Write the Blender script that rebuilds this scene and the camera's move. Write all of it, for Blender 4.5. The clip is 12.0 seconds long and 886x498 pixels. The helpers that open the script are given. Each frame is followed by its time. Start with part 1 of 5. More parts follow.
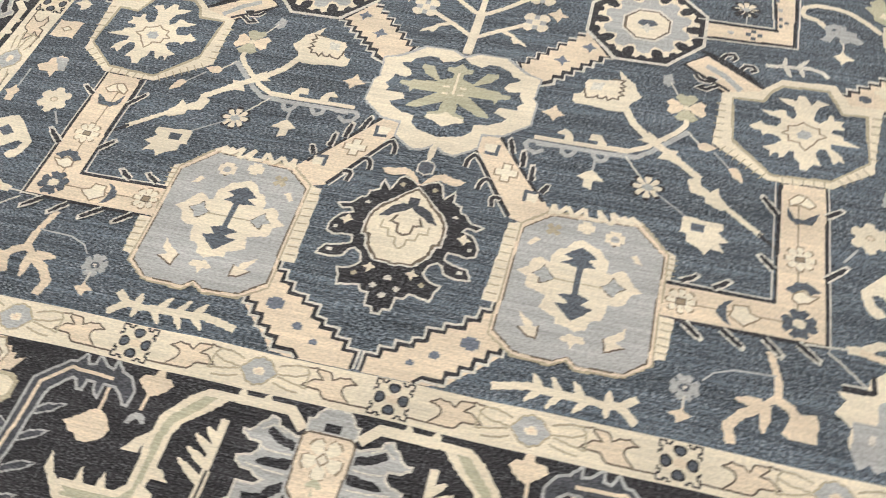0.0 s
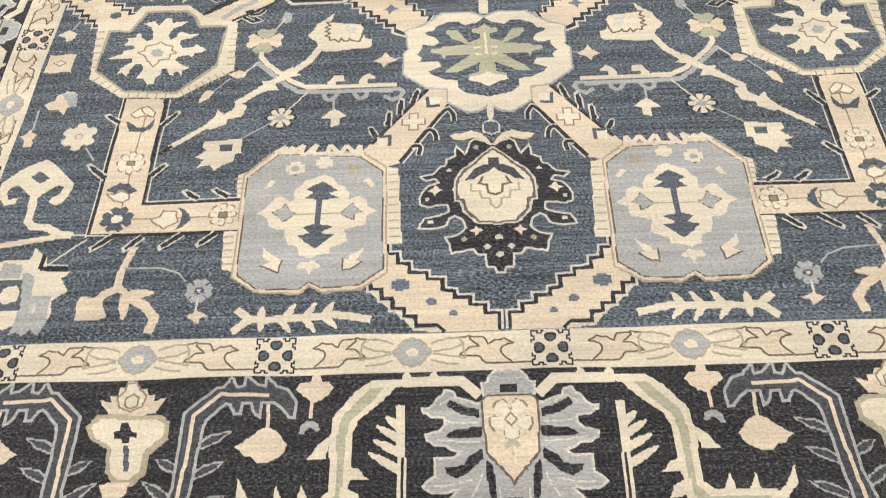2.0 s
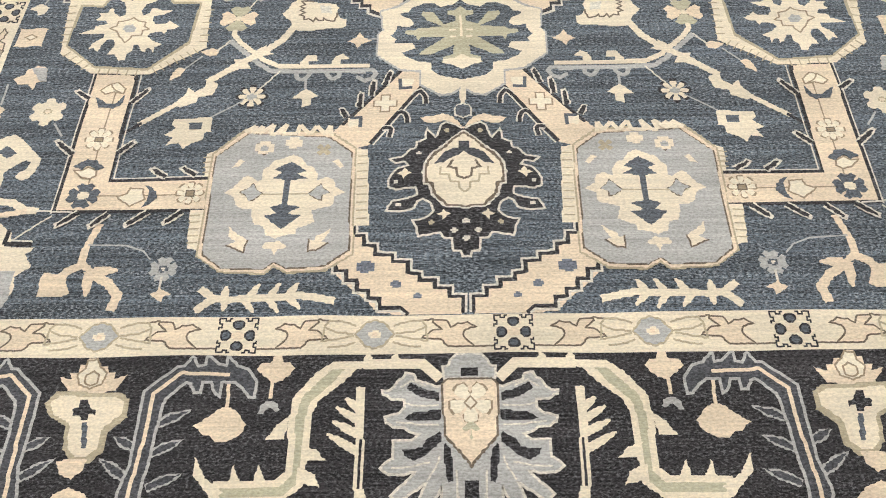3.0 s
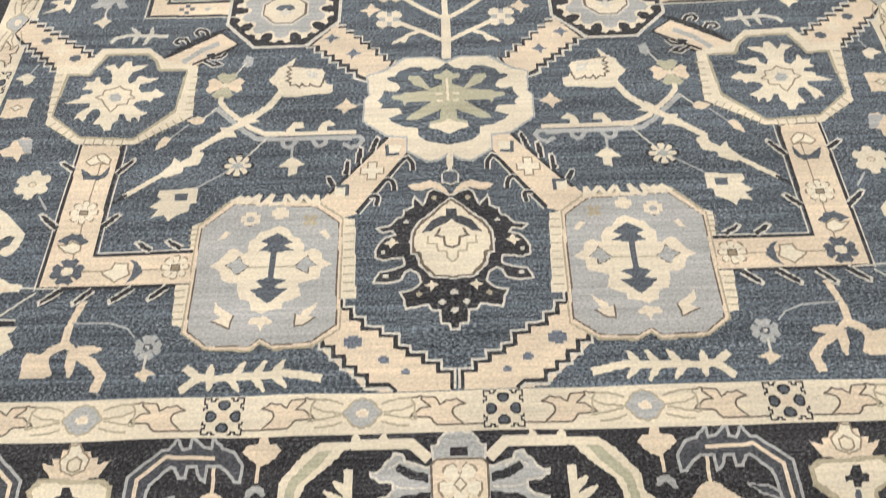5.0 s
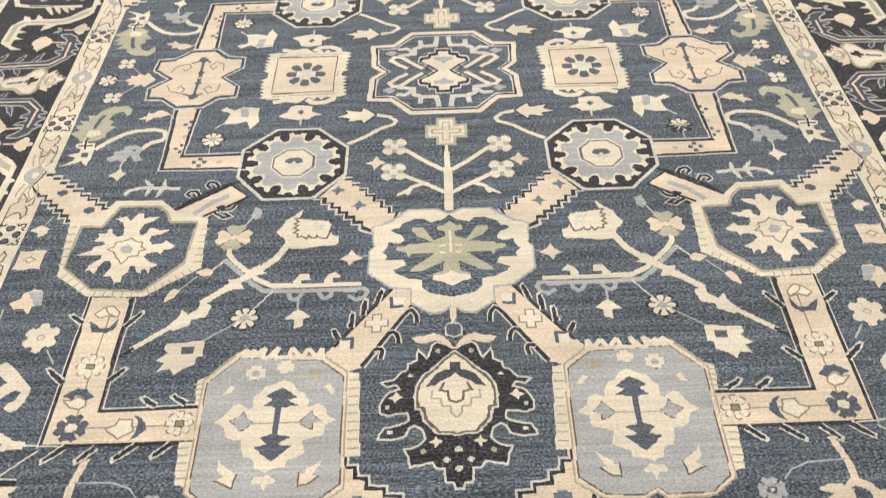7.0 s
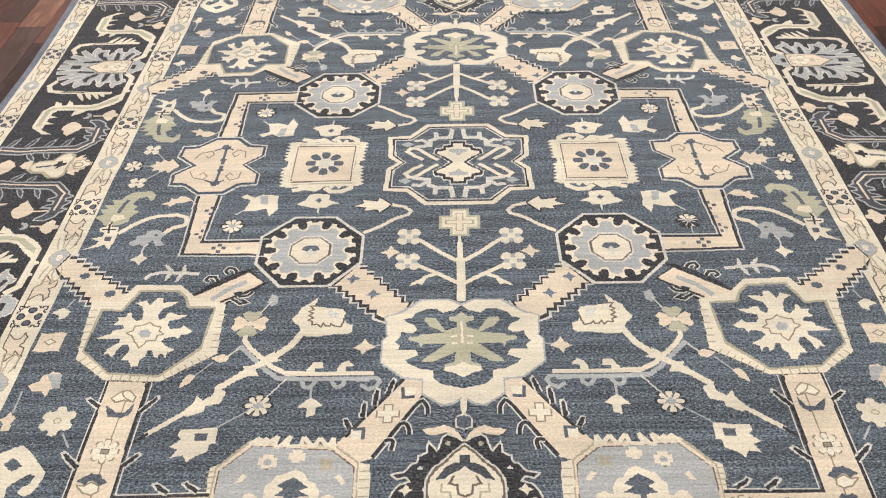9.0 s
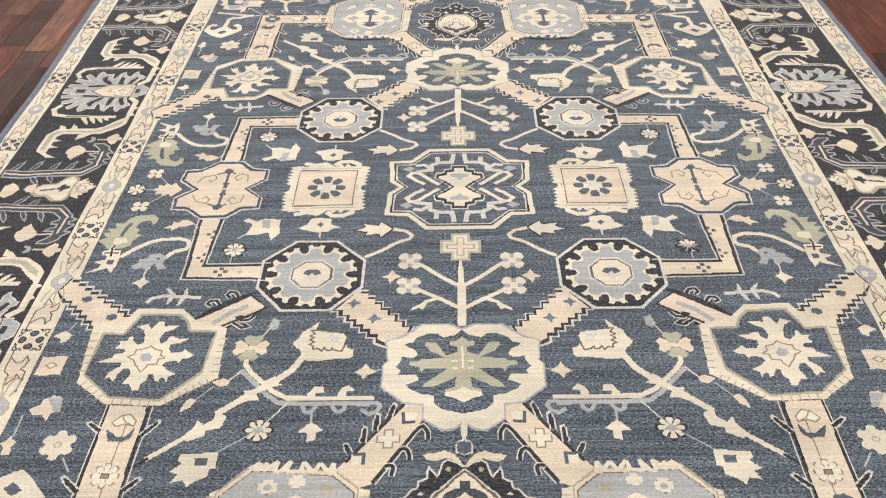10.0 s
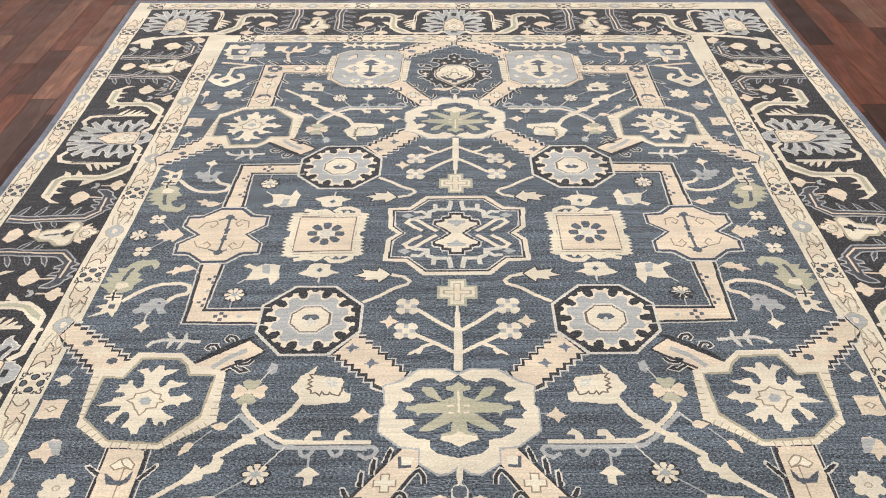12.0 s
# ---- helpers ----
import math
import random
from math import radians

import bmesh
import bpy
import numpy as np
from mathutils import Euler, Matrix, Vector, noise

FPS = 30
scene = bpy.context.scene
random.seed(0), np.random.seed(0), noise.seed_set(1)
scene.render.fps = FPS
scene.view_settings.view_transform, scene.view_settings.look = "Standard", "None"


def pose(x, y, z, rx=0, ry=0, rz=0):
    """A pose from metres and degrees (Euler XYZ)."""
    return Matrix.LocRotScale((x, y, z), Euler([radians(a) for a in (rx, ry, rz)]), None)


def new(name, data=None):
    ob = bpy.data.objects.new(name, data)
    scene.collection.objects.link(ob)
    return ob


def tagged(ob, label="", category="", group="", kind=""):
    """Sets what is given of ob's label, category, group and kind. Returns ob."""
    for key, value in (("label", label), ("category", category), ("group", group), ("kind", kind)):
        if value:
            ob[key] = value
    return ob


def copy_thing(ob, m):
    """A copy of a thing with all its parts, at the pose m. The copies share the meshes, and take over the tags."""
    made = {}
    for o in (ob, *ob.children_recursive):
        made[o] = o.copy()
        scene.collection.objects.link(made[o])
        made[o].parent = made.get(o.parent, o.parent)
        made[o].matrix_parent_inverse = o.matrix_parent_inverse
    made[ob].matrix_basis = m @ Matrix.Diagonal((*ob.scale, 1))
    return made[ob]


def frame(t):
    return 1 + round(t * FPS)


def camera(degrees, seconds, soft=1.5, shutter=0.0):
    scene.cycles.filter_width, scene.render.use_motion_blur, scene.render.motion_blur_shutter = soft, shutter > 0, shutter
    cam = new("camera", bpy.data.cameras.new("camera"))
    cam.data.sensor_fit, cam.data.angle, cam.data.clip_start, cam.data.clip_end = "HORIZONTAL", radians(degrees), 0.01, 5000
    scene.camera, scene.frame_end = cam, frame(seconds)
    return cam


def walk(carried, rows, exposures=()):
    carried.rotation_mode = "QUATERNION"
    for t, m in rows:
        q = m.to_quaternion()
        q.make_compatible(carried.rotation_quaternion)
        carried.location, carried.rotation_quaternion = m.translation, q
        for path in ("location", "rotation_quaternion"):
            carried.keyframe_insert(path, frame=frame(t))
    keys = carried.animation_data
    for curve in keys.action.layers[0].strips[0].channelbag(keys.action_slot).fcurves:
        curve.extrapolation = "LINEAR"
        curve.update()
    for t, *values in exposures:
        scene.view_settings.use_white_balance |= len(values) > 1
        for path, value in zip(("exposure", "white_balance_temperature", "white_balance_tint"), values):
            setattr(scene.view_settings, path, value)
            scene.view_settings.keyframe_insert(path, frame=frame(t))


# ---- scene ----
# seconds, place of the eye, then yaw, pitch and lean in degrees
cam = camera(55.13, 12.0, 1.0, 0.8)
ROWS = [
    (0.0, 0.329, -1.897, 1.195, 16.39, -53.30, -2.58),
    (0.5, 0.220, -1.922, 1.182, 13.13, -53.84, -3.83),
    (1.0, 0.069, -1.951, 1.189, 5.79, -54.47, -4.01),
    (1.5, -0.046, -1.976, 1.195, 2.79, -53.84, -3.62),
    (2.0, -0.072, -1.990, 1.193, 1.68, -54.70, -3.16),
    (2.5, -0.048, -2.002, 1.191, 1.63, -55.21, -1.99),
    (2.7, -0.036, -1.999, 1.188, 1.05, -55.51, -1.47),
    (4.3, -0.011, -1.946, 1.200, 1.18, -56.11, -2.32),
    (4.5, -0.007, -1.942, 1.204, 1.32, -55.34, -2.62),
    (5.0, -0.006, -1.920, 1.218, 0.71, -53.91, -2.23),
    (5.5, -0.006, -1.904, 1.238, 0.49, -51.59, -2.03),
    (6.0, -0.009, -1.892, 1.257, 0.50, -49.28, -2.17),
    (6.5, -0.010, -1.885, 1.272, 0.42, -47.51, -2.11),
    (7.0, -0.012, -1.881, 1.282, 0.19, -46.14, -1.94),
    (7.5, -0.007, -1.883, 1.302, 0.74, -44.41, -2.25),
    (9.5, -0.019, -1.881, 1.343, 0.93, -40.54, -1.14),
    (10.0, -0.017, -1.882, 1.349, 0.95, -39.80, -1.13),
    (10.5, -0.016, -1.883, 1.356, 0.79, -38.99, -1.05),
    (11.0, -0.015, -1.888, 1.361, 0.69, -38.15, -0.80),
    (11.5, -0.016, -1.897, 1.366, 0.66, -37.37, -0.70),
    (12.0, -0.011, -1.907, 1.372, 0.82, -36.78, -0.86),
]


def eye_pose(x, y, z, yaw, pitch, lean):
    return Matrix.Translation((x, y, z)) @ pose(0, 0, 0, 0, 0, yaw) @ pose(0, 0, 0, 90 + pitch, 0, 0) @ pose(0, 0, 0, 0, 0, lean)


walk(cam, [(row[0], eye_pose(*row[1:])) for row in ROWS], (
    (0.0, 0.03, 6450, 10), (1.0, 0.06, 6450, 10), (1.5, 0.10, 6450, 10), (2.0, 0.07, 6480, 10), (4.5, 0.05, 6500, 10),
    (7.5, 0.05, 6480, 10), (9.5, 0.02, 6330, 12), (12.0, 0.02, 6320, 12)))

from mathutils.geometry import tessellate_polygon

# ---- world, light ----
world = bpy.data.worlds.new("showroom")
scene.world = world
world.use_nodes = True
bg = world.node_tree.nodes["Background"]
bg.inputs["Color"].default_value = (0.9, 0.95, 1.0, 1)
bg.inputs["Strength"].default_value = 0.05
FLOOR_Z = -0.010
CEILING_Z = 3.0
ROOM = (-4.2, 4.2, -4.6, 4.8)


# ---- materials ----
def material(name):
    m = bpy.data.materials.new(name)
    m.use_nodes = True
    nodes, links = m.node_tree.nodes, m.node_tree.links
    return m, nodes, links, nodes["Principled BSDF"]


def coords(nodes, links, scale):
    where, fit = nodes.new("ShaderNodeNewGeometry"), nodes.new("ShaderNodeMapping")
    fit.inputs["Scale"].default_value = scale
    links.new(where.outputs["Position"], fit.inputs["Vector"])
    return fit.outputs["Vector"]


def noise_at(nodes, links, scale, detail=2.0, size=1.0, rough=0.5):
    n = nodes.new("ShaderNodeTexNoise")
    n.inputs["Scale"].default_value = size
    n.inputs["Detail"].default_value = detail
    n.inputs["Roughness"].default_value = rough
    links.new(coords(nodes, links, scale), n.inputs["Vector"])
    return n.outputs["Fac"]


def ranged(nodes, links, value, a, b, lo=0.3, hi=0.7):
    r = nodes.new("ShaderNodeMapRange")
    r.inputs["From Min"].default_value, r.inputs["From Max"].default_value = lo, hi
    r.inputs["To Min"].default_value, r.inputs["To Max"].default_value = a, b
    links.new(value, r.inputs["Value"])
    return r.outputs["Result"]


def times_value(nodes, links, a, b):
    m = nodes.new("ShaderNodeMath")
    m.operation = "MULTIPLY"
    links.new(a, m.inputs[0])
    links.new(b, m.inputs[1])
    return m.outputs["Value"]


def wool(name, colour, abrash=0.12, speck=0.3, lift=(0.30, 0.30, 0.28), worn_most=0.5):
    """Hand-knotted wool pile: dye bands across the rug, rows of knots, speckle and worn, paler tips."""
    m, nodes, links, bsdf = material(name)
    band = ranged(nodes, links, noise_at(nodes, links, (0.6, 30, 1), 3.0), 1 - abrash, 1 + abrash, 0.36, 0.64)
    line = ranged(nodes, links, noise_at(nodes, links, (5, 150, 1), 4.0, 1.0, 0.7), 1 - 2.0 * abrash, 1 + 2.0 * abrash, 0.36, 0.64)
    knot = ranged(nodes, links, noise_at(nodes, links, (175, 310, 1), 2.0, 1.0, 0.7), 1 - speck, 1 + speck, 0.34, 0.66)
    cloud = ranged(nodes, links, noise_at(nodes, links, (5, 9, 1), 4.0), 0.88, 1.12)
    value = times_value(nodes, links, times_value(nodes, links, band, line), times_value(nodes, links, knot, cloud))
    tone = nodes.new("ShaderNodeMix")
    tone.data_type, tone.blend_type = "RGBA", "MULTIPLY"
    tone.inputs["Factor"].default_value = 1.0
    tone.inputs["A"].default_value = (*colour, 1)
    links.new(value, tone.inputs["B"])
    worn = nodes.new("ShaderNodeMix")
    worn.data_type = "RGBA"
    worn.inputs["B"].default_value = (*lift, 1)
    links.new(tone.outputs["Result"], worn.inputs["A"])
    tips = times_value(nodes, links, ranged(nodes, links, noise_at(nodes, links, (165, 310, 1), 3.0, 1.0, 0.75), 0.0, worn_most, 0.50, 0.66),
                       ranged(nodes, links, noise_at(nodes, links, (7, 60, 1), 3.0), 0.25, 1.0))
    links.new(tips, worn.inputs["Factor"])
    links.new(worn.outputs["Result"], bsdf.inputs["Base Color"])
    bsdf.inputs["Roughness"].default_value = 0.95
    bsdf.inputs["Specular IOR Level"].default_value = 0.15
    bsdf.inputs["Sheen Weight"].default_value = 0.10
    bsdf.inputs["Sheen Roughness"].default_value = 0.6
    bump = nodes.new("ShaderNodeBump")
    bump.inputs["Strength"].default_value, bump.inputs["Distance"].default_value = 0.6, 0.002
    links.new(noise_at(nodes, links, (240, 360, 1), 3.0), bump.inputs["Height"])
    links.new(bump.outputs["Normal"], bsdf.inputs["Normal"])
    return m


BLUE = wool("blue wool", (0.068, 0.083, 0.097), 0.26, 0.88, (0.45, 0.48, 0.50), 0.95)
SLATE = wool("slate wool", (0.092, 0.104, 0.118), 0.10, 0.55, (0.30, 0.32, 0.34))
EDGE = wool("grey-blue wool", (0.150, 0.165, 0.195), 0.10, 0.45, (0.36, 0.37, 0.40))
LEAD = wool("lead-grey wool", (0.062, 0.064, 0.070), 0.10, 0.55, (0.28, 0.28, 0.29))
NAVY = wool("navy wool", (0.050, 0.066, 0.092), 0.10, 0.50)
DARK = wool("charcoal wool", (0.024, 0.022, 0.023), 0.22, 0.85, (0.31, 0.31, 0.32), 0.62)
BROWN = wool("brown wool", (0.150, 0.115, 0.080), 0.10, 0.35)
PALE = wool("pale cream wool", (0.735, 0.660, 0.510), 0.04, 0.14, (0.79, 0.74, 0.62))
CREAM = wool("cream wool", (0.706, 0.620, 0.465), 0.04, 0.15, (0.78, 0.73, 0.62))
PEACH = wool("peach wool", (0.690, 0.566, 0.410), 0.05, 0.18, (0.74, 0.66, 0.54))
WHITE = wool("ivory wool", (0.600, 0.560, 0.470), 0.06, 0.30, (0.70, 0.66, 0.58))
GREY = wool("pale slate wool", (0.400, 0.392, 0.366), 0.07, 0.24, (0.52, 0.52, 0.51))
TAN = wool("tan wool", (0.300, 0.230, 0.150), 0.06, 0.22)
OCHRE = wool("ochre wool", (0.430, 0.365, 0.245), 0.06, 0.22)
SAGE = wool("sage wool", (0.440, 0.408, 0.280), 0.06, 0.20, (0.52, 0.50, 0.42))


def wood(name, per_object):
    """Red-brown strip flooring with a satin lacquer; every strip has its own tone."""
    m, nodes, links, bsdf = material(name)
    pick = nodes.new("ShaderNodeObjectInfo" if per_object else "ShaderNodeNewGeometry")
    chance = pick.outputs["Random" if per_object else "Random Per Island"]
    shift = nodes.new("ShaderNodeCombineXYZ")
    links.new(chance, shift.inputs["Z"])
    move = nodes.new("ShaderNodeVectorMath")
    move.operation = "MULTIPLY_ADD"
    move.inputs[1].default_value = (40, 40, 40)
    links.new(shift.outputs["Vector"], move.inputs[0])
    links.new(coords(nodes, links, (13, 1.9, 1)), move.inputs[2])
    figure = nodes.new("ShaderNodeTexNoise")
    figure.inputs["Scale"].default_value, figure.inputs["Detail"].default_value = 1.0, 5.0
    figure.inputs["Distortion"].default_value = 1.6
    links.new(move.outputs["Vector"], figure.inputs["Vector"])
    wave = nodes.new("ShaderNodeMath")
    wave.operation = "SINE"
    wide = nodes.new("ShaderNodeMath")
    wide.operation = "MULTIPLY"
    wide.inputs[1].default_value = 34.0
    links.new(figure.outputs["Fac"], wide.inputs[0])
    links.new(wide.outputs["Value"], wave.inputs[0])
    tones = nodes.new("ShaderNodeValToRGB")
    tones.color_ramp.elements[0].position, tones.color_ramp.elements[0].color = 0.0, (0.030, 0.012, 0.008, 1)
    tones.color_ramp.elements[1].position, tones.color_ramp.elements[1].color = 1.0, (0.245, 0.098, 0.056, 1)
    for at, c in ((0.20, (0.058, 0.020, 0.012)), (0.38, (0.074, 0.036, 0.025)), (0.56, (0.108, 0.034, 0.018)), (0.74, (0.135, 0.045, 0.024)), (0.90, (0.165, 0.084, 0.054))):
        e = tones.color_ramp.elements.new(at)
        e.color = (*c, 1)
    links.new(chance, tones.inputs["Fac"])
    grain = times_value(nodes, links, ranged(nodes, links, wave.outputs["Value"], 0.80, 1.16, -1, 1),
                        times_value(nodes, links, ranged(nodes, links, figure.outputs["Fac"], 0.70, 1.32), ranged(nodes, links, noise_at(nodes, links, (380, 6, 1), 3.0), 0.76, 1.24)))
    mix = nodes.new("ShaderNodeMix")
    mix.data_type, mix.blend_type = "RGBA", "MULTIPLY"
    mix.inputs["Factor"].default_value = 1.0
    links.new(tones.outputs["Color"], mix.inputs["A"])
    links.new(grain, mix.inputs["B"])
    links.new(mix.outputs["Result"], bsdf.inputs["Base Color"])
    links.new(ranged(nodes, links, noise_at(nodes, links, (9, 9, 1), 4.0), 0.34, 0.52), bsdf.inputs["Roughness"])
    bsdf.inputs["Specular IOR Level"].default_value = 0.18
    bump = nodes.new("ShaderNodeBump")
    bump.inputs["Strength"].default_value, bump.inputs["Distance"].default_value = 0.12, 0.001
    links.new(noise_at(nodes, links, (300, 8, 1), 3.0), bump.inputs["Height"])
    links.new(bump.outputs["Normal"], bsdf.inputs["Normal"])
    return m


STRIP = wood("lacquered strip wood", True)
STRIP_REST = wood("lacquered strip wood, rest", False)


def plain(name, colour, rough=0.8, spread=0.05):
    m, nodes, links, bsdf = material(name)
    mix = nodes.new("ShaderNodeMix")
    mix.data_type, mix.blend_type = "RGBA", "MULTIPLY"
    mix.inputs["Factor"].default_value = 1.0
    mix.inputs["A"].default_value = (*colour, 1)
    links.new(ranged(nodes, links, noise_at(nodes, links, (2, 2, 2), 5.0), 1 - spread, 1 + spread), mix.inputs["B"])
    links.new(mix.outputs["Result"], bsdf.inputs["Base Color"])
    bsdf.inputs["Roughness"].default_value = rough
    return m


PAINT = plain("matt white paint", (0.70, 0.69, 0.66))
METAL = plain("white enamel", (0.75, 0.75, 0.75), 0.4)
# emission of the added ceiling panels, tuned for the rug's brightness
GLOW, glow_nodes, glow_links, glow_bsdf = material("lit diffuser")
glow_bsdf.inputs["Base Color"].default_value = (0.8, 0.8, 0.8, 1)
glow_bsdf.inputs["Emission Color"].default_value = (1.0, 1.0, 1.0, 1)
glow_bsdf.inputs["Emission Strength"].default_value = 7.95


# ---- mesh helpers ----
def link_mesh(name, verts, faces, mats, face_mats=None, parent=None, label=""):
    me = bpy.data.meshes.new(name)
    me.from_pydata(verts, [], faces)
    for m in mats:
        me.materials.append(m)
    if face_mats:
        me.polygons.foreach_set("material_index", face_mats)
    me.update()
    ob = new(name, me)
    ob.parent = parent
    if label:
        tagged(ob, label)
    return ob


def box_data(x0, x1, y0, y1, z0, z1, chamfer=0.0):
    """A box with its upper edges chamfered."""
    c = chamfer
    v = [(x0, y0, z0), (x1, y0, z0), (x1, y1, z0), (x0, y1, z0), (x0, y0, z1 - c), (x1, y0, z1 - c), (x1, y1, z1 - c), (x0, y1, z1 - c)]
    f = [(3, 2, 1, 0), (0, 1, 5, 4), (1, 2, 6, 5), (2, 3, 7, 6), (3, 0, 4, 7)]
    if c:
        v += [(x0 + c, y0 + c, z1), (x1 - c, y0 + c, z1), (x1 - c, y1 - c, z1), (x0 + c, y1 - c, z1)]
        f += [(4, 5, 9, 8), (5, 6, 10, 9), (6, 7, 11, 10), (7, 4, 8, 11), (8, 9, 10, 11)]
    else:
        f.append((4, 5, 6, 7))
    return v, f


def box(name, mat, dims, parent=None, label="", chamfer=0.0):
    v, f = box_data(*dims, chamfer)
    return link_mesh(name, v, f, [mat], None, parent, label)


# ---- the room: unseen walls and ceiling, added to enclose the place ----
X0, X1, Y0, Y1 = ROOM
tagged(box("ceiling", PAINT, (X0 - 0.2, X1 + 0.2, Y0 - 0.2, Y1 + 0.2, CEILING_Z, CEILING_Z + 0.15)), "added plain matt white ceiling, out of view", "ceiling", kind="structure")
for name, dims in (("added_wall_north", (X0 - 0.2, X1 + 0.2, Y1, Y1 + 0.2)), ("added_wall_south", (X0 - 0.2, X1 + 0.2, Y0 - 0.2, Y0)), ("added_wall_west", (X0 - 0.2, X0, Y0, Y1)), ("added_wall_east", (X1, X1 + 0.2, Y0, Y1))):
    tagged(box(name, PAINT, (*dims, FLOOR_Z, CEILING_Z)), "added plain matt white wall, out of view", "wall", kind="structure")

# no lamp is in view; these panels are added to light the rug from above
fixture = tagged(new("ceiling_light"), "added white ceiling light panel, out of view, lit", "ceiling light", "lights in the ceiling")
fixture.location = (-2.9, -1.7, CEILING_Z)
fixture_frame_v, fixture_frame_f = [], []
for dims in ((-0.62, 0.62, -0.62, -0.57, -0.035, -0.004), (-0.62, 0.62, 0.57, 0.62, -0.035, -0.004), (-0.62, -0.57, -0.568, 0.568, -0.035, -0.004), (0.57, 0.62, -0.568, 0.568, -0.035, -0.004)):
    v, f = box_data(*dims)
    fixture_frame_f += [tuple(i + len(fixture_frame_v) for i in q) for q in f]
    fixture_frame_v += v
link_mesh("frame", fixture_frame_v, fixture_frame_f, [METAL], None, fixture)
box("diffuser", GLOW, (-0.565, 0.565, -0.565, 0.565, -0.028, -0.012), fixture, "lit white diffuser of an added panel")
for i in range(3):
    for j in range(3):
        if i or j:
            copy_thing(fixture, pose(-2.9 + 2.4 * i, -1.7 + 2.8 * j, CEILING_Z))

# ---- the rug: pile ground, borders, edge ----
FIELD_X, FIELD_Y = 0.920, 1.310      # half sizes of the blue field
GUARD_X, GUARD_Y = 0.998, 1.380      # outer edge of the inner guard band
BORDER_X, BORDER_Y = 1.290, 1.666    # outer edge of the dark border
BAND_X, BAND_Y = 1.357, 1.742        # outer edge of the outer guard band
EDGE_X, EDGE_Y = 1.386, 1.784        # overcast blue edge

rug = tagged(new("area_rug"), "hand-knotted blue wool rug with cream medallions and charcoal border", "rug")
rug.location = (0, 0, FLOOR_Z)
DICE = random.Random(7)


def clamped(v):
    return min(max(v, 0.0), 1.0)


def wobble(x, y, reach=0.0016):
    """The small unevenness of hand knotting and the slightly skewed far end of the rug, in metres."""
    n = noise.noise_vector(Vector((x * 7.0, y * 7.0, 0.3)))
    skew_y = -0.024 * x * clamped(y / 1.2)
    skew_x = -0.045 * clamped((y - 0.6) / 1.1) * clamped((-x - 0.95) / 0.45)
    return x + n.x * reach * 2.2 + skew_x, y + n.y * reach * 2.2 + skew_y


def to_rug(x, y, z):
    return (x, y, z - FLOOR_Z)


def frame_band(name, mat, x_in, y_in, x_out, y_out, z, label):
    """A rectangular band lying on the rug, four mitred sides, with a slightly uneven edge."""
    verts, faces, n = [], [], 40
    ring = []
    for (hx, hy) in ((x_in, y_in), (x_out, y_out)):
        pts = []
        for (ax, ay), (bx, by) in (((-1, -1), (1, -1)), ((1, -1), (1, 1)), ((1, 1), (-1, 1)), ((-1, 1), (-1, -1))):
            for k in range(n):
                s = k / n
                pts.append(wobble(hx * (ax + (bx - ax) * s), hy * (ay + (by - ay) * s)))
        ring.append(pts)
    count = len(ring[0])
    for pts in ring:
        verts += [to_rug(x, y, z) for x, y in pts]
    verts += [to_rug(x, y, z - 0.002) for x, y in ring[0]] + [to_rug(x, y, z - 0.002) for x, y in ring[1]]
    for k in range(count):
        j = (k + 1) % count
        faces += [(k, count + k, count + j, j), (count + k, 3 * count + k, 3 * count + j, count + j), (k, j, 2 * count + j, 2 * count + k)]
    return link_mesh(name, verts, faces, [mat], None, rug, label)


body = box("field", BLUE, (-BAND_X + 0.02, BAND_X - 0.02, -BAND_Y + 0.06, BAND_Y - 0.06, 0.0, -FLOOR_Z), rug, "steel-blue wool pile ground", 0.002)
frame_band("border", DARK, FIELD_X, FIELD_Y, BAND_X, BAND_Y, 0.0003, "charcoal wool main border")
frame_band("inner_guard_band", CREAM, FIELD_X, FIELD_Y, GUARD_X, GUARD_Y, 0.0006, "cream wool guard band")
frame_band("outer_guard_band", CREAM, BORDER_X, BORDER_Y, BAND_X, BAND_Y, 0.0006, "cream wool guard band")


def overcast_edge():
    """The rolled, overcast edge: a small half-round running all the way round."""
    verts, faces, n, arc = [], [], 60, 6
    corners = (((-1, -1), (1, -1)), ((1, -1), (1, 1)), ((1, 1), (-1, 1)), ((-1, 1), (-1, -1)))
    path = []
    for (ax, ay), (bx, by) in corners:
        for k in range(n):
            s = k / n
            path.append((ax + (bx - ax) * s, ay + (by - ay) * s))
    for px, py in path:
        for a in range(arc + 1):
            q = math.pi * a / arc
            t = 0.5 - 0.5 * math.cos(q)
            hx, hy = BAND_X + (EDGE_X - BAND_X) * t, BAND_Y + (EDGE_Y - BAND_Y) * t
            x, y = wobble(hx * px, hy * py, 0.002)
            verts.append((x, y, 0.0005 + 0.0095 * math.sin(q) if 0 < a < arc else 0.0))
    count = len(path)
    for k in range(count):
        j = (k + 1) % count
        for a in range(arc):
            faces.append((k * (arc + 1) + a, k * (arc + 1) + a + 1, j * (arc + 1) + a + 1, j * (arc + 1) + a))
    return link_mesh("overcast_edge", verts, faces, [EDGE], None, rug, "grey-blue overcast wool edge")


overcast_edge()


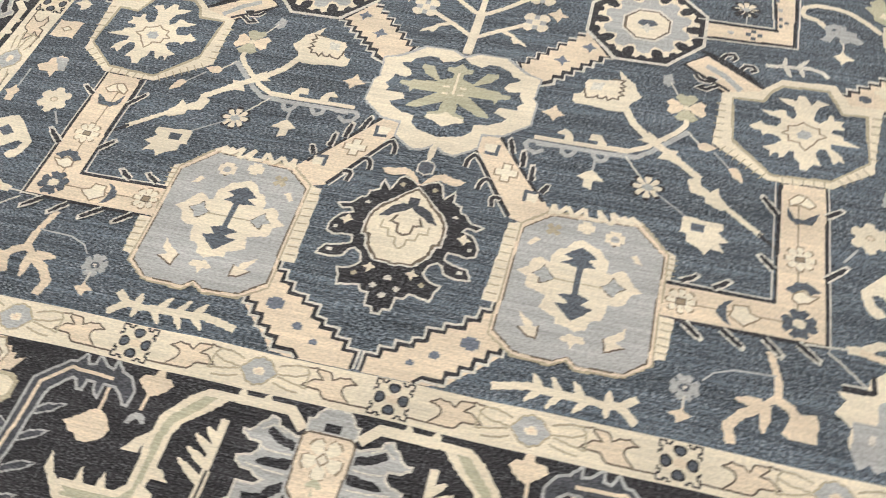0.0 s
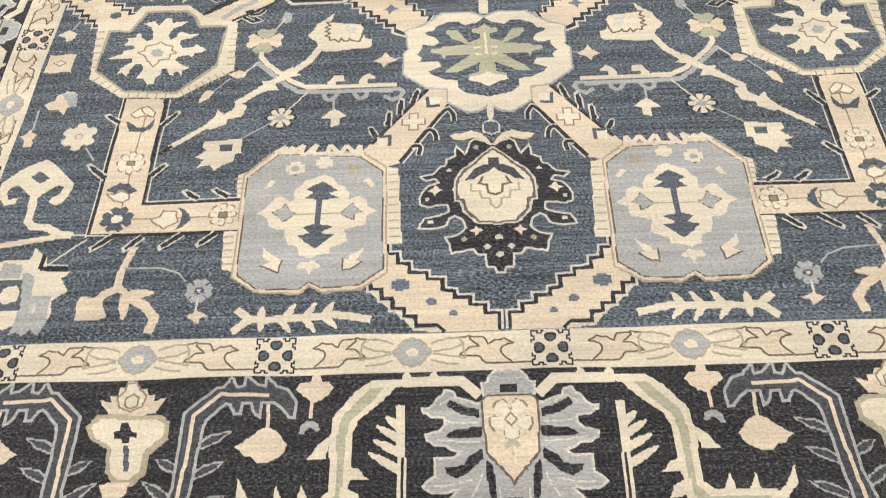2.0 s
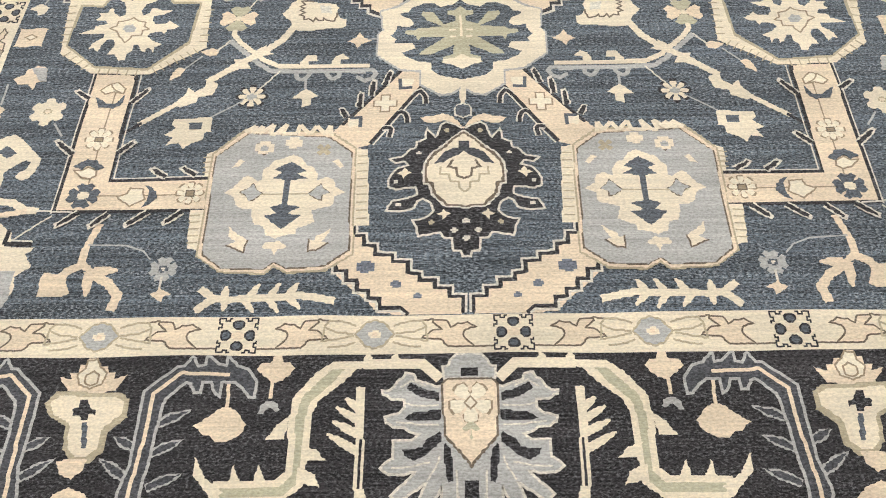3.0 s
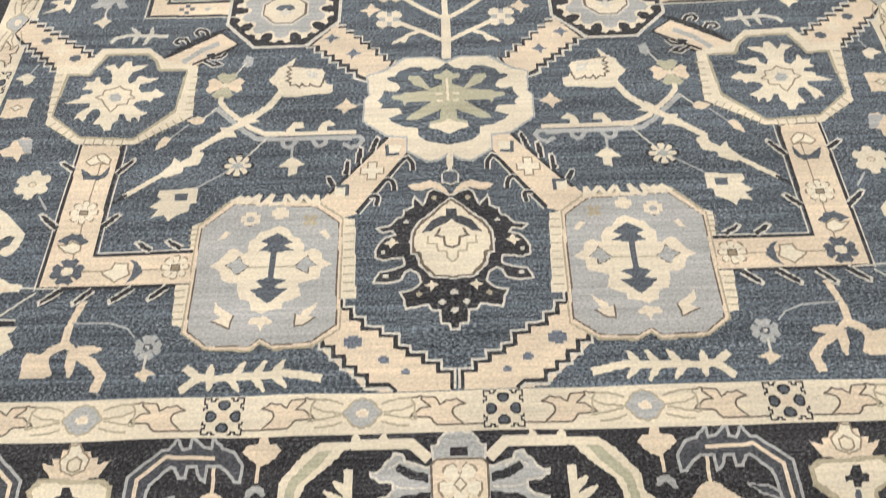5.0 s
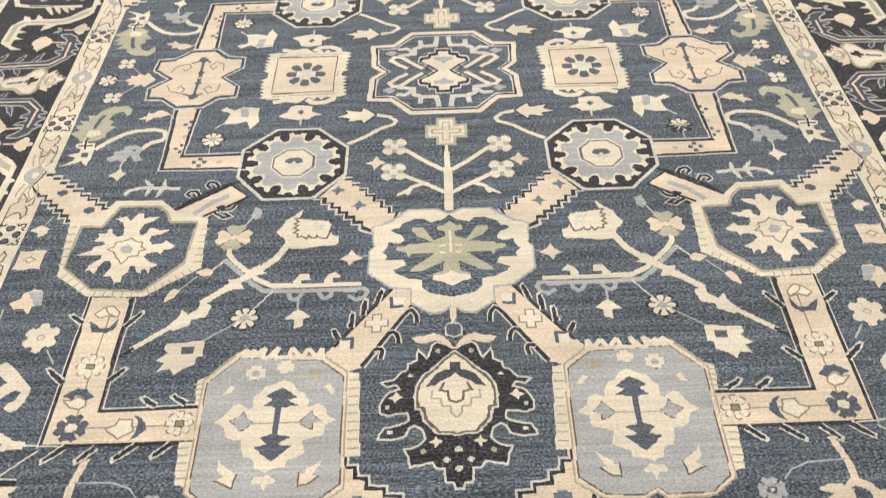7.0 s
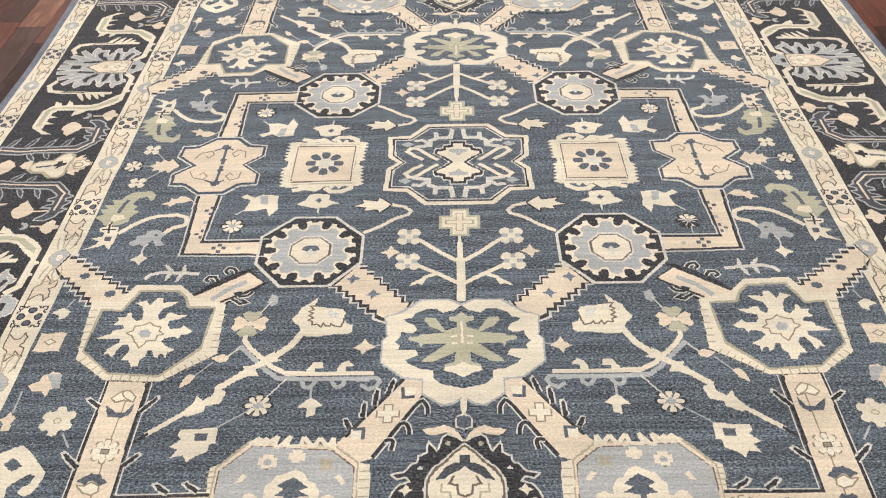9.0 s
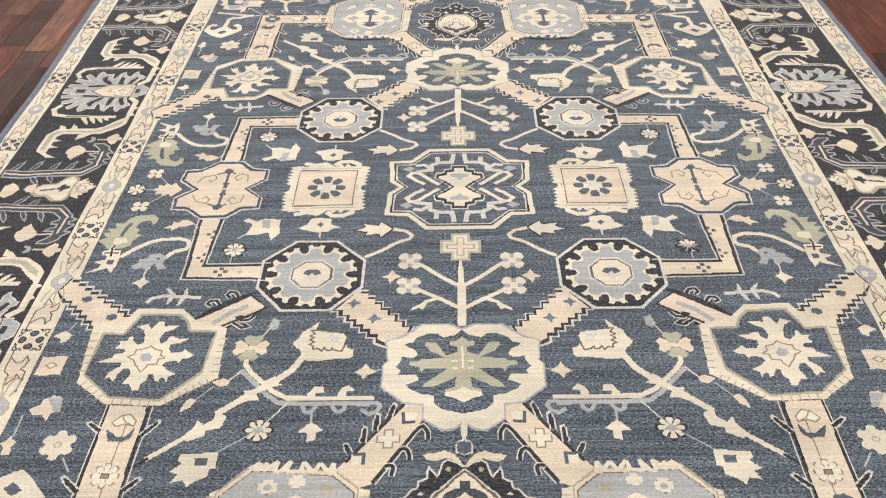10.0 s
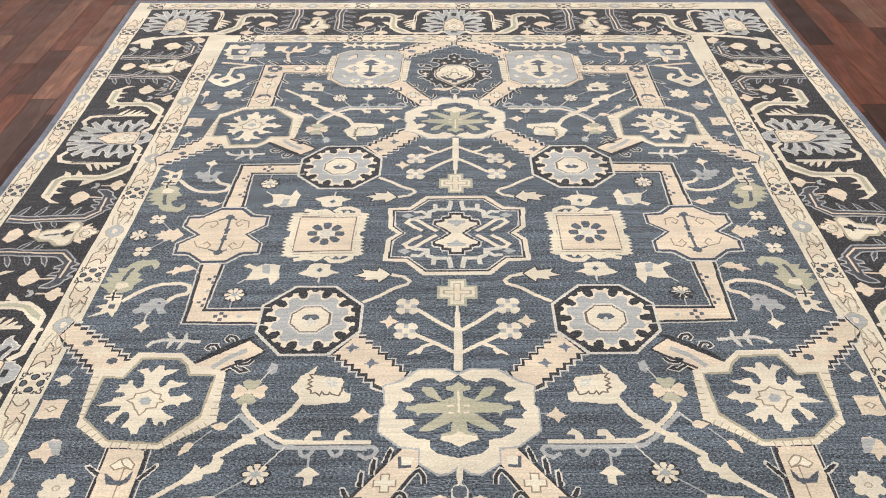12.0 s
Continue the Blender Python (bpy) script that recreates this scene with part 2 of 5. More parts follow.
# ---- drawing in wool: shapes in centimetres from the rug's centre ----
# Every shape gives (what it is, material, outline); an outline is one closed ring of points.
def stairs(a, b, n):
    """A flight of n square steps from a to b."""
    out = []
    for k in range(n):
        x0, y0 = a[0] + (b[0] - a[0]) * k / n, a[1] + (b[1] - a[1]) * k / n
        x1 = a[0] + (b[0] - a[0]) * (k + 1) / n
        out += [(x0, y0), (x1, y0)]
    return out + [b]


def fill(mat, *pts):
    """A filled outline; a whole number between two points makes that many steps."""
    ring, steps = [], 0
    for p in pts:
        if isinstance(p, int):
            steps = p
        elif steps:
            ring += stairs(ring.pop(), p, steps)
            steps = 0
        else:
            ring.append(p)
    return "figure", mat, ring


def stroke(mat, width, *pts, kind="line"):
    """A woven line of even width, its corners mitred."""
    pts = [Vector(p) for p in pts]
    left, right = [], []
    for i, p in enumerate(pts):
        d0 = (p - pts[i - 1]).normalized() if i else None
        d1 = (pts[i + 1] - p).normalized() if i + 1 < len(pts) else None
        d0, d1 = d0 or d1, d1 or d0
        n0, n1 = Vector((-d0.y, d0.x)), Vector((-d1.y, d1.x))
        m = (n0 + n1)
        m = m.normalized() if m.length > 0.3 else n0
        m *= width / 2 / max(0.5, m.dot(n0))
        left.append(tuple(p + m))
        right.append(tuple(p - m))
    if len(pts) == 2 and 0.9 < width < 1.7:
        end, half = pts[1], (pts[1] - pts[0]) * 0.55
        side = (Vector(left[1]) - end) * 0.3
        left[1:], right[1:] = [tuple(Vector(left[0]) + half), tuple(end + side)], [tuple(Vector(right[0]) + half), tuple(end - side)]
    return kind, mat, left + right[::-1]


def outline(mat, width, *pts):
    """A thin woven line that follows its path knot by knot."""
    way = []
    for a, b in zip(pts, pts[1:]):
        n = max(1, int(math.hypot(b[0] - a[0], b[1] - a[1]) / 0.42))
        way += [(a[0] + (b[0] - a[0]) * k / n, a[1] + (b[1] - a[1]) * k / n) for k in range(n)]
    way.append(pts[-1])
    way = [Vector((x + 0.5 * (round(x / 0.34) * 0.34 - x) + DICE.uniform(-0.05, 0.05), y + 0.5 * (round(y / 0.34) * 0.34 - y) + DICE.uniform(-0.05, 0.05))) for x, y in way]
    way = [p for i, p in enumerate(way) if not i or (p - way[i - 1]).length > 0.05]
    left, right = [], []
    for i, p in enumerate(way):
        before = (p - way[i - 1]).normalized() if i else (way[1] - p).normalized()
        after = (way[i + 1] - p).normalized() if i + 1 < len(way) else before
        m = Vector((-before.y - after.y, before.x + after.x))
        m = m.normalized() if m.length > 0.2 else Vector((-before.y, before.x))
        m *= width / 2 / max(0.7, m.dot(Vector((-before.y, before.x))))
        left.append(tuple(p + m))
        right.append(tuple(p - m))
    return "outline", mat, left + right[::-1]


def rimmed(rim, mat, width, *pts):
    """A filled figure with a woven outline along its points."""
    return [fill(mat, *pts), outline(rim, width, *pts)]


def closed(rim, mat, width, *pts):
    return [fill(mat, *pts), outline(rim, width, *pts, pts[0])]


def pinwheel(first, second, r, c):
    """Four broad petals, of two shades in turn, with a cleft between them."""
    out = []
    for k in range(4):
        q = math.pi / 2 * k
        ring = []
        for a, b in ((0.06, 0), (0.34, -0.36), (0.72, -0.60), (0.98, -0.40), (0.86, -0.04), (1.0, 0.30), (0.74, 0.56), (0.36, 0.33)):
            ring.append((c[0] + r * (a * math.cos(q) - b * math.sin(q)), c[1] + r * (a * math.sin(q) + b * math.cos(q))))
        out.append(("petal", second if k % 2 else first, ring))
    return out


def moved(c, pts, k=1.0):
    return [(c[0] + x * k, c[1] + y * k) for x, y in pts]


def diamond(mat, size, c):
    return "dot", mat, moved(c, ((-1, -0.5), (-0.55, -0.5), (-0.55, -0.85), (0.5, -0.85), (0.5, -0.55), (0.95, -0.55), (0.95, 0.45), (0.6, 0.45), (0.6, 0.85), (-0.45, 0.85), (-0.45, 0.5), (-1, 0.5)), size / 2)


def cross(mat, size, c, arm=0.17):
    h, a = 0.5, arm
    return "cross", mat, moved(c, ((-a, -h), (a, -h), (a, -a), (h, -a), (h, a), (a, a), (a, h), (-a, h), (-a, a), (-h, a), (-h, -a), (-a, -a)), size)


def rosette(mat, petals, r, c):
    """Rounded petals round a middle, parted by narrow clefts."""
    ring, r = [], r * 0.68
    off = math.pi / 4 if petals == 4 else math.pi / 2
    shape = ((-0.49, 0.34), (-0.36, 0.78), (-0.22, 0.98), (0.0, 1.02), (0.22, 0.98), (0.36, 0.78), (0.49, 0.34)) if petals == 4 else (
        (-0.46, 0.24), (-0.39, 0.72), (-0.27, 0.96), (0.0, 1.0), (0.27, 0.96), (0.39, 0.72), (0.46, 0.24))
    for k in range(petals):
        for s, d in shape:
            q = off + 2 * math.pi * (k + s) / petals
            ring.append((c[0] + d * r * math.cos(q), c[1] + d * r * math.sin(q)))
    return "rosette", mat, ring


def quarters(mat, size, c):
    """Four small squares standing in a cross round c."""
    d = size * 0.95
    return [("square", mat, moved((c[0] + x * d, c[1] + y * d), ((-1, -1), (1, -1), (1, 1), (-1, 1)), size / 2 * 0.75)) for x, y in ((1, 0), (-1, 0), (0, 1), (0, -1))]


def floret(mat, size, c):
    return "floret", mat, moved(c, ((-0.62, 0), (-0.2, -0.24), (0, -0.62), (0.2, -0.2), (0.62, 0.04), (0.2, 0.2), (0.08, 0.62), (-0.12, 0.28), (-0.2, 0.2)), size)


def gear(r, c):
    """An octagon holding a toothed wheel: outline, dark ground, cream teeth, grey ring, peach heart."""
    def octagon(k):
        return moved(c, ((-0.40, -0.97), (0.40, -0.97), (0.97, -0.40), (0.97, 0.36), (0.42, 0.97), (-0.42, 0.97), (-0.97, 0.36), (-0.97, -0.40)), k * r)

    def wheel(profile, teeth, lean):
        ring = []
        for k in range(teeth):
            for s, rad in profile:
                q = 2 * math.pi * (k + s) / teeth + lean
                ring.append((c[0] + rad * r * math.cos(q), c[1] + rad * r * math.sin(q)))
        return ring
    crown = ((-0.5, 0.62), (-0.36, 0.64), (-0.30, 0.76), (-0.34, 0.83), (-0.16, 0.84), (-0.08, 0.78), (0.08, 0.78), (0.16, 0.85), (0.34, 0.83), (0.30, 0.76), (0.36, 0.64))
    soft = ((-0.5, 0.56), (-0.34, 0.60), (-0.22, 0.70), (0.0, 0.73), (0.22, 0.70), (0.34, 0.60))
    return [("figure", WHITE, octagon(1.0)), ("figure", DARK, octagon(0.94)), ("wheel", CREAM, wheel(crown, 10, 0.31)), ("wheel", GREY, wheel(soft, 10, 0.31)),
            ("figure", WHITE, octagon(0.42)), ("figure", BROWN, octagon(0.375)), ("figure", CREAM, octagon(0.345)),
            ("dot", SLATE, moved(c, ((-0.17, -0.02), (-0.10, -0.13), (0.10, -0.13), (0.17, -0.02), (0.06, 0.04), (-0.06, 0.04)), r)), floret(WHITE, r * 0.22, (c[0], c[1] + r * 0.09))]


def twig(a, b):
    """A dark blunt thorn with a pale edge."""
    a, b = Vector(a), Vector(b)
    d = b - a
    t = Vector((-d.y, d.x)).normalized()

    def thorn(w, k):
        return [tuple(a + t * w), tuple(a + d * 0.6 + t * w), tuple(a + d * k + t * w * 0.5), tuple(a + d * (k - 0.08) - t * w * 0.9), tuple(a + d * 0.4 - t * w), tuple(a - t * w)]
    return [("thorn", WHITE, thorn(0.74, 1.06)), ("thorn", DARK, thorn(0.42, 0.93))]


def hook(a, b, c):
    """A dark curled hook with a pale edge."""
    a, b, c = Vector(a), Vector(b), Vector(c)
    b = b * 1.5 - (a + c) * 0.25
    curl = [tuple(a * (1 - s) ** 2 + b * 2 * s * (1 - s) + c * s * s) for s in (0, 0.2, 0.4, 0.6, 0.8, 1.0)]
    return [outline(WHITE, 1.3, *curl), outline(DARK, 0.75, *curl)]


def leaf(a, b):
    """A long slate leaf with a pale outline."""
    a, b = Vector(a), Vector(b)
    d = b - a
    s = Vector((-d.y, d.x)).normalized()

    def blade(w, k):
        return [tuple(a + s * w * 0.6), tuple(a + d * 0.45 + s * w), tuple(a + d * k), tuple(a + d * 0.55 - s * w * 0.8), tuple(a - s * w * 0.6)]
    return [("leaf", GREY, blade(1.0, 1.0)), ("leaf", LEAD, blade(0.60, 0.90))]


def ticks(mat, n, a, b):
    """Short lines across a frame."""
    a, b = Vector(a), Vector(b)
    d = (b - a) / n
    s = Vector((-d.y, d.x)).normalized() * 0.95
    return [stroke(mat, 0.24, tuple(a + d * (k + 0.5) - s), tuple(a + d * (k + 0.5) + s), kind="tick") for k in range(n)]


def fringe(mat, n, a, b):
    """Rounded tufts along the line a-b, on both sides."""
    a, b = Vector(a), Vector(b)
    d = (b - a) / n
    s = Vector((-d.y, d.x)).normalized()
    one = [(k + t, w) for k in range(n) for t, w in ((0.0, 0.6), (0.5, 1.7), (0.85, 0.9))]
    return "fringe", mat, [tuple(a + d * t - s * w) for t, w in one] + [tuple(a + d * t + s * w) for t, w in one[::-1]]


PLACES = {"q": [(1, 1), (-1, 1), (1, -1), (-1, -1)], "h": [(1, 1), (1, -1)], "e": [(1, 1), (-1, 1)], "c": [(1, 1)]}
LAID = [0]


def knot_ring(ring, fine):
    """Follows an outline knot by knot, so that slanting edges run in small steps; fine lines are only shifted a little."""
    out, knot = [], 0.34
    for i, a in enumerate(ring):
        b = ring[(i + 1) % len(ring)]
        d = math.hypot(b[0] - a[0], b[1] - a[1])
        n = max(1, int(d / (0.7 if fine else knot)))
        for k in range(n):
            x, y = a[0] + (b[0] - a[0]) * k / n, a[1] + (b[1] - a[1]) * k / n
            if fine:
                p = (x + DICE.uniform(-0.04, 0.04), y + DICE.uniform(-0.04, 0.04))
            else:
                p = (x + 0.75 * (round(x / knot) * knot - x) + DICE.uniform(-0.03, 0.03), y + 0.75 * (round(y / knot) * knot - y) + DICE.uniform(-0.03, 0.03))
            if not out or abs(p[0] - out[-1][0]) + abs(p[1] - out[-1][1]) > 0.09:
                out.append(p)
    return out


def upward(pts):
    """Triangles that fill an outline, turned to face up."""
    out = []
    for a, b, c in tessellate_polygon([[Vector((x, y, 0)) for x, y in pts]]):
        (ax, ay), (bx, by), (cx, cy) = pts[a], pts[b], pts[c]
        out.append((a, b, c) if (bx - ax) * (cy - ay) - (by - ay) * (cx - ax) > 0 else (a, c, b))
    return out


FINE = ("line", "tick")


def slim(ring):
    """The width of a line, from its first and last point."""
    return math.hypot(ring[0][0] - ring[-1][0], ring[0][1] - ring[-1][1])


def lay(name, label, shapes, level, place):
    """One motif of the rug: its first shape is the part, the others lie a hair higher on it as pieces of their own.
    place: from the drawing to the rug, in cm."""
    LAID[0] += 1
    z = 0.0009 + 0.00012 * level + 0.0000007 * (LAID[0] % 53)
    part = None
    for what, mat, ring in shapes:
        z += 0.00005
        if what == "outline":
            pts = [place(x, y) for x, y in ring]
        else:
            for _ in range(5):
                pts = [place(x, y) for x, y in knot_ring(ring, what in FINE and slim(ring) < 0.9)]
                if sound(pts):
                    break
            else:
                pts = [place(x, y) for x, y in ring]
        pts = [wobble(x / 100, y / 100, 0.0012) for x, y in pts]
        if sum(a[0] * b[1] - b[0] * a[1] for a, b in zip(pts, pts[1:] + pts[:1])) < 0:
            pts.reverse()
        n = len(pts)
        verts = [to_rug(x, y, z) for x, y in pts] + [to_rug(x, y, z - 0.0006) for x, y in pts]
        top = [(i, i + 1, n - 2 - i, n - 1 - i) for i in range(n // 2 - 1)] if what == "outline" else upward(pts)
        faces = top + [(i, n + i, n + (i + 1) % n, (i + 1) % n) for i in range(n)]
        ob = link_mesh(what if part else name, verts, faces, [mat], None, part or rug, "" if part else label)
        part = part or ob
    return part


def sound(pts):
    """Whether the triangles of an outline cover just its own area, so that it does not cross itself."""
    whole = abs(sum(a[0] * b[1] - b[0] * a[1] for a, b in zip(pts, pts[1:] + pts[:1]))) / 2
    laid = sum(abs((pts[b][0] - pts[a][0]) * (pts[c][1] - pts[a][1]) - (pts[b][1] - pts[a][1]) * (pts[c][0] - pts[a][0])) / 2 for a, b, c in upward(pts))
    return abs(laid - whole) < 0.02 * whole + 0.02


def flat_list(shapes):
    out = []
    for s in shapes:
        out += s if isinstance(s, list) else [s]
    return out


def unfold(shapes, mode):
    """Completes a drawing that was given as a half or a quarter."""
    out = []
    for what, mat, ring in shapes:
        on_x, on_y = mode in "hc", mode in "ec"
        if what == "outline":
            out += [(what, mat, [(fx * x, fy * y) for x, y in ring]) for fx in ((1, -1) if on_x else (1,)) for fy in ((1, -1) if on_y else (1,))]
            continue
        if what != "figure":
            middle = sum(x for x, y in ring) / len(ring), sum(y for x, y in ring) / len(ring)
            dx = middle[0] if on_x and middle[0] < 1.3 else 0.0
            dy = middle[1] if on_y and middle[1] < 1.3 else 0.0
            signs = [(fx, fy) for fx in ((1, -1) if on_x and not dx else (1,)) for fy in ((1, -1) if on_y and not dy else (1,))]
            out += [(what, mat, [(fx * (x - dx), fy * (y - dy)) for x, y in ring]) for fx, fy in signs]
            continue
        ends = (0, len(ring) - 1, len(ring) - 2) if mode == "c" else (0, len(ring) - 1)
        ring = [(0.0 if i in ends and on_x and x < 1.25 else x, 0.0 if i in ends and on_y and y < 1.25 else y) for i, (x, y) in enumerate(ring)]
        if mode == "c" and ring[-1] == (0.0, 0.0):
            half = ring[:-1] + [(x, -y) for x, y in ring[-3::-1]]
            out.append((what, mat, half + [(-x, y) for x, y in half[-2:0:-1]]))
        elif mode == "h" and ring[0][0] == 0 and ring[-1][0] == 0:
            out.append((what, mat, ring + [(-x, y) for x, y in ring[-2:0:-1]]))
        elif mode == "e" and ring[0][1] == 0 and ring[-1][1] == 0:
            out.append((what, mat, ring + [(x, -y) for x, y in ring[-2:0:-1]]))
        else:
            signs = {"h": [(1, 1), (-1, 1)], "e": [(1, 1), (1, -1)], "c": PLACES["q"]}[mode]
            out += [(what, mat, [(fx * x, fy * y) for x, y in ring]) for fx, fy in signs]
    return out


def motif(name, mode, level, label, shapes):
    """A field motif. q: drawn in one quarter and laid four times; h: half of a motif on the long axis; e: half of one on the short axis; c: the middle."""
    shapes = flat_list(shapes)
    if mode != "q":
        shapes = unfold(shapes, mode)
    for sx, sy in PLACES[mode]:
        lay(name, label, shapes, level, lambda x, y, sx=sx, sy=sy: (sx * x, -sy * y))


# ---- the field's motifs ----
motif("corner_bar", "q", 0, "peach diagonal bar with dark hooked edges", [
    fill(PEACH, (8.3, 76.1), (12.2, 75.5), (22.5, 88.9), (24.5, 91.5), (19.9, 95.6), (17.5, 94.6), (8.1, 79.8)),
    stroke(DARK, 0.7, (12.2, 75.6), (22.8, 89.8)),
    stroke(DARK, 0.7, (8.1, 80.1), (17.4, 94.4)),
    stroke(WHITE, 0.3, (8, 80.9), (16.8, 94.8)),
    fill(PALE, (12.5, 77.7), (9.6, 77.8), (9.8, 80.3), (12.2, 80.6)),
    outline(SLATE, 0.7, (12.4, 77.7), (12.1, 80.4), (9.7, 80.2)),
    cross(TAN, 4.6, (14.9, 84.4), 0.2),
    cross(PALE, 4.0, (14.9, 84.4), 0.19),
    fill(PALE, (21.8, 88.1), (19.5, 87.9), (19.4, 90), (21.5, 90.4)),
    outline(SLATE, 0.7, (21.4, 88), (19.5, 87.9), (19.4, 90.3)),
    twig((15.2, 79.4), (14.1, 75.4)),
    twig((17.7, 82.4), (17.3, 77.9)),
    twig((19.9, 85.2), (19.6, 81.3)),
    twig((22.1, 87.8), (23.3, 85.5)),
    hook((9.5, 82.5), (7.8, 80.8), (7, 84.7)),
    hook((12.4, 86.9), (10.9, 86.8), (10.6, 89.5)),
    hook((15.3, 90.9), (13.6, 90.5), (13.9, 93)),
])
motif("flower_medallion", "h", 4, "cream lobed medallion with a sage tree blossom", [
    fill(GREY, (0.9, 54.1), (2.7, 52.6), (9.1, 52.6), (13.8, 56.6), (17, 57.8), (16.4, 63.9), (17.4, 64.9), (17.3, 71.3), (12.5, 75.6), (8.6, 76.1), (8.4, 79.8), (4.4, 82.8), (1.9, 82.4), (0.6, 80.7)),
    fill(CREAM, (0.9, 54.8), (2.9, 53.1), (8.8, 53.2), (13.4, 57.1), (16.6, 58.1), (16.1, 63.8), (17, 64.9), (17, 71), (12.3, 75.2), (8.3, 75.6), (8.1, 79.5), (4.2, 82.3), (2.2, 81.9), (0.6, 80.1)),
    fill(BLUE, (0.1, 54.8), (1.7, 56.3), (4.1, 57), (5.5, 55.9), (7.6, 55.7), (10.2, 57.1), (10.9, 58.5), (12.7, 58.7), (12.3, 59.6), (10.2, 60.7), (9.7, 61.9), (10.6, 63), (13.2, 62.6), (13.5, 64.3), (14.6, 65.4), (13.3, 66.6), (13.8, 67.8), (10, 67.7), (9.2, 69.2), (12.2, 70.5), (11, 71.9), (8.7, 73), (6.2, 73.4), (5.9, 75.7), (4.5, 77.1), (2.1, 77.7), (0.2, 78.2)),
    fill(SAGE, (0.1, 56.7), (1.2, 58), (2.6, 58.3), (2.6, 59.3), (1, 59.9), (1.1, 61.3), (2, 61.7), (3.5, 62.2), (4.7, 60.3), (5.5, 58.7), (7.9, 58.3), (8.2, 59.1), (7, 60.9), (3.7, 62.8), (7.6, 63.2), (9, 63.3), (9.5, 63.9), (11.3, 64), (11.6, 65), (9.1, 65.6), (8.9, 67.4), (8.1, 65.8), (3.2, 66), (5, 67.6), (8.2, 70.1), (8.5, 71.2), (6.2, 71), (4, 69.8), (1.5, 68.3), (1.7, 70.9), (3.7, 71.9), (4, 73.5), (2, 74), (1.2, 74.5), (0.1, 75.3)),
    fill(CREAM, (0.2, 71), (1.5, 72), (3.6, 72.4), (3.9, 73.5), (2, 74), (1.2, 74.5), (0.1, 75.3)),
    stroke(CREAM, 0.5, (0.2, 59.5), (0.3, 65.9)),
    stroke(CREAM, 0.45, (1.0, 63.9), (2.4, 64)),
    stroke(CREAM, 0.45, (1.0, 65.9), (2.2, 65.9)),
    stroke(CREAM, 1.1, (0.6, 80.4), (0.5, 86.3)),
])
motif("palmette", "h", 2, "charcoal palmette round a cream shield", [
    rimmed(WHITE, DARK, 0.4, (0.2, 91), (1.7, 90), (3.2, 89.5), (4.2, 90.2), (4.7, 91.9), (5.3, 93.3), (6.1, 92.1), (6.9, 90.9), (7.2, 93.5), (8.7, 94.3), (9, 95.5), (10.4, 96.5), (11.1, 97.7), (13.7, 98.2), (12.5, 99.2), (10.8, 98.9), (10.1, 99.8), (11.9, 100.4), (12.9, 101.5), (13.6, 103), (13.6, 104.8), (12.2, 105.4), (8.7, 104.9), (8.5, 106.6), (10.1, 107.4), (12.9, 108), (13.8, 110), (11.7, 110.3), (9.5, 109.9), (8.9, 109.4), (8.4, 108.1), (7.4, 107.6), (6.2, 108.4), (5.6, 110.1), (6.3, 111.2), (7.7, 112), (9.3, 112.1), (8.6, 113.6), (8.2, 115.6), (6.1, 115.1), (4.5, 114.8), (3.7, 115.9), (2.4, 116.1), (2.2, 118.5), (0.9, 118.7), (0.8, 119.8), (0, 119.8)),
    fill(WHITE, (0.1, 91.4), (2, 93), (4, 95.1), (6.1, 96.8), (7.3, 98.8), (7.7, 101.4), (7.4, 104.3), (6.4, 104.6), (6.2, 106.4), (4.8, 108.2), (3.5, 109.5), (0.2, 109.7)),
    fill(BROWN, (0.1, 91.8), (2, 93.4), (3.9, 95.5), (5.9, 97.2), (6.9, 99), (7.3, 101.4), (7, 104), (6, 104.3), (5.8, 106.3), (4.5, 108), (3.3, 109.1), (0.2, 109.4)),
    fill(CREAM, (0.1, 92.4), (1.9, 94), (3.7, 96), (5.5, 97.7), (6.5, 99.4), (6.8, 101.5), (6.5, 103.6), (5.5, 103.9), (5.2, 106.2), (4, 107.6), (3, 108.8), (0.1, 109)),
    fill(LEAD, (0, 94.3), (1, 94.3), (0.9, 95.8), (2.5, 96.1), (3.8, 96.9), (4.7, 98.3), (5.5, 99.5), (3.9, 99.4), (2.7, 98.4), (1.1, 97.5), (0.1, 96.7)),
    outline(BROWN, 0.45, (2, 98.7), (3, 100.3), (1.5, 100.6), (1.2, 102.3), (0, 103.1)),
    outline(OCHRE, 0.4, (4.3, 100.2), (4.3, 102), (2.8, 102.1), (2.5, 103.6), (1.1, 103.7), (0.9, 105.2), (0.1, 106)),
    floret(CREAM, 2.2, (10.8, 101.6)),
    floret(CREAM, 2.0, (3.8, 110.9)),
    diamond(WHITE, 0.9, (8.4, 97)),
    diamond(WHITE, 0.9, (12.3, 103.7)),
    diamond(WHITE, 0.9, (11.7, 108.8)),
    diamond(WHITE, 1.2, (0, 112.5)),
    diamond(WHITE, 1.2, (0, 116.1)),
    diamond(WHITE, 1.2, (2.1, 114.4)),
    diamond(OCHRE, 1.1, (6, 112.7)),
    diamond(OCHRE, 1.0, (3.1, 91.7)),
    fill(PEACH, (0.2, 91.6), (0.9, 89.5), (2, 88.2), (3.8, 87.4), (5.9, 88), (8.1, 88.4), (7.4, 89.5), (5.5, 89.8), (3.4, 89.1), (2.2, 89.6), (1.1, 90.9)),
    fill(WHITE, (0.3, 84.7), (1.1, 85), (1.8, 86.2), (1.6, 87.9), (0.3, 88.7)),
    fill(SLATE, (0.3, 85.1), (1, 85.4), (1.4, 86.3), (1.3, 87.6), (0.3, 88.3)),
])
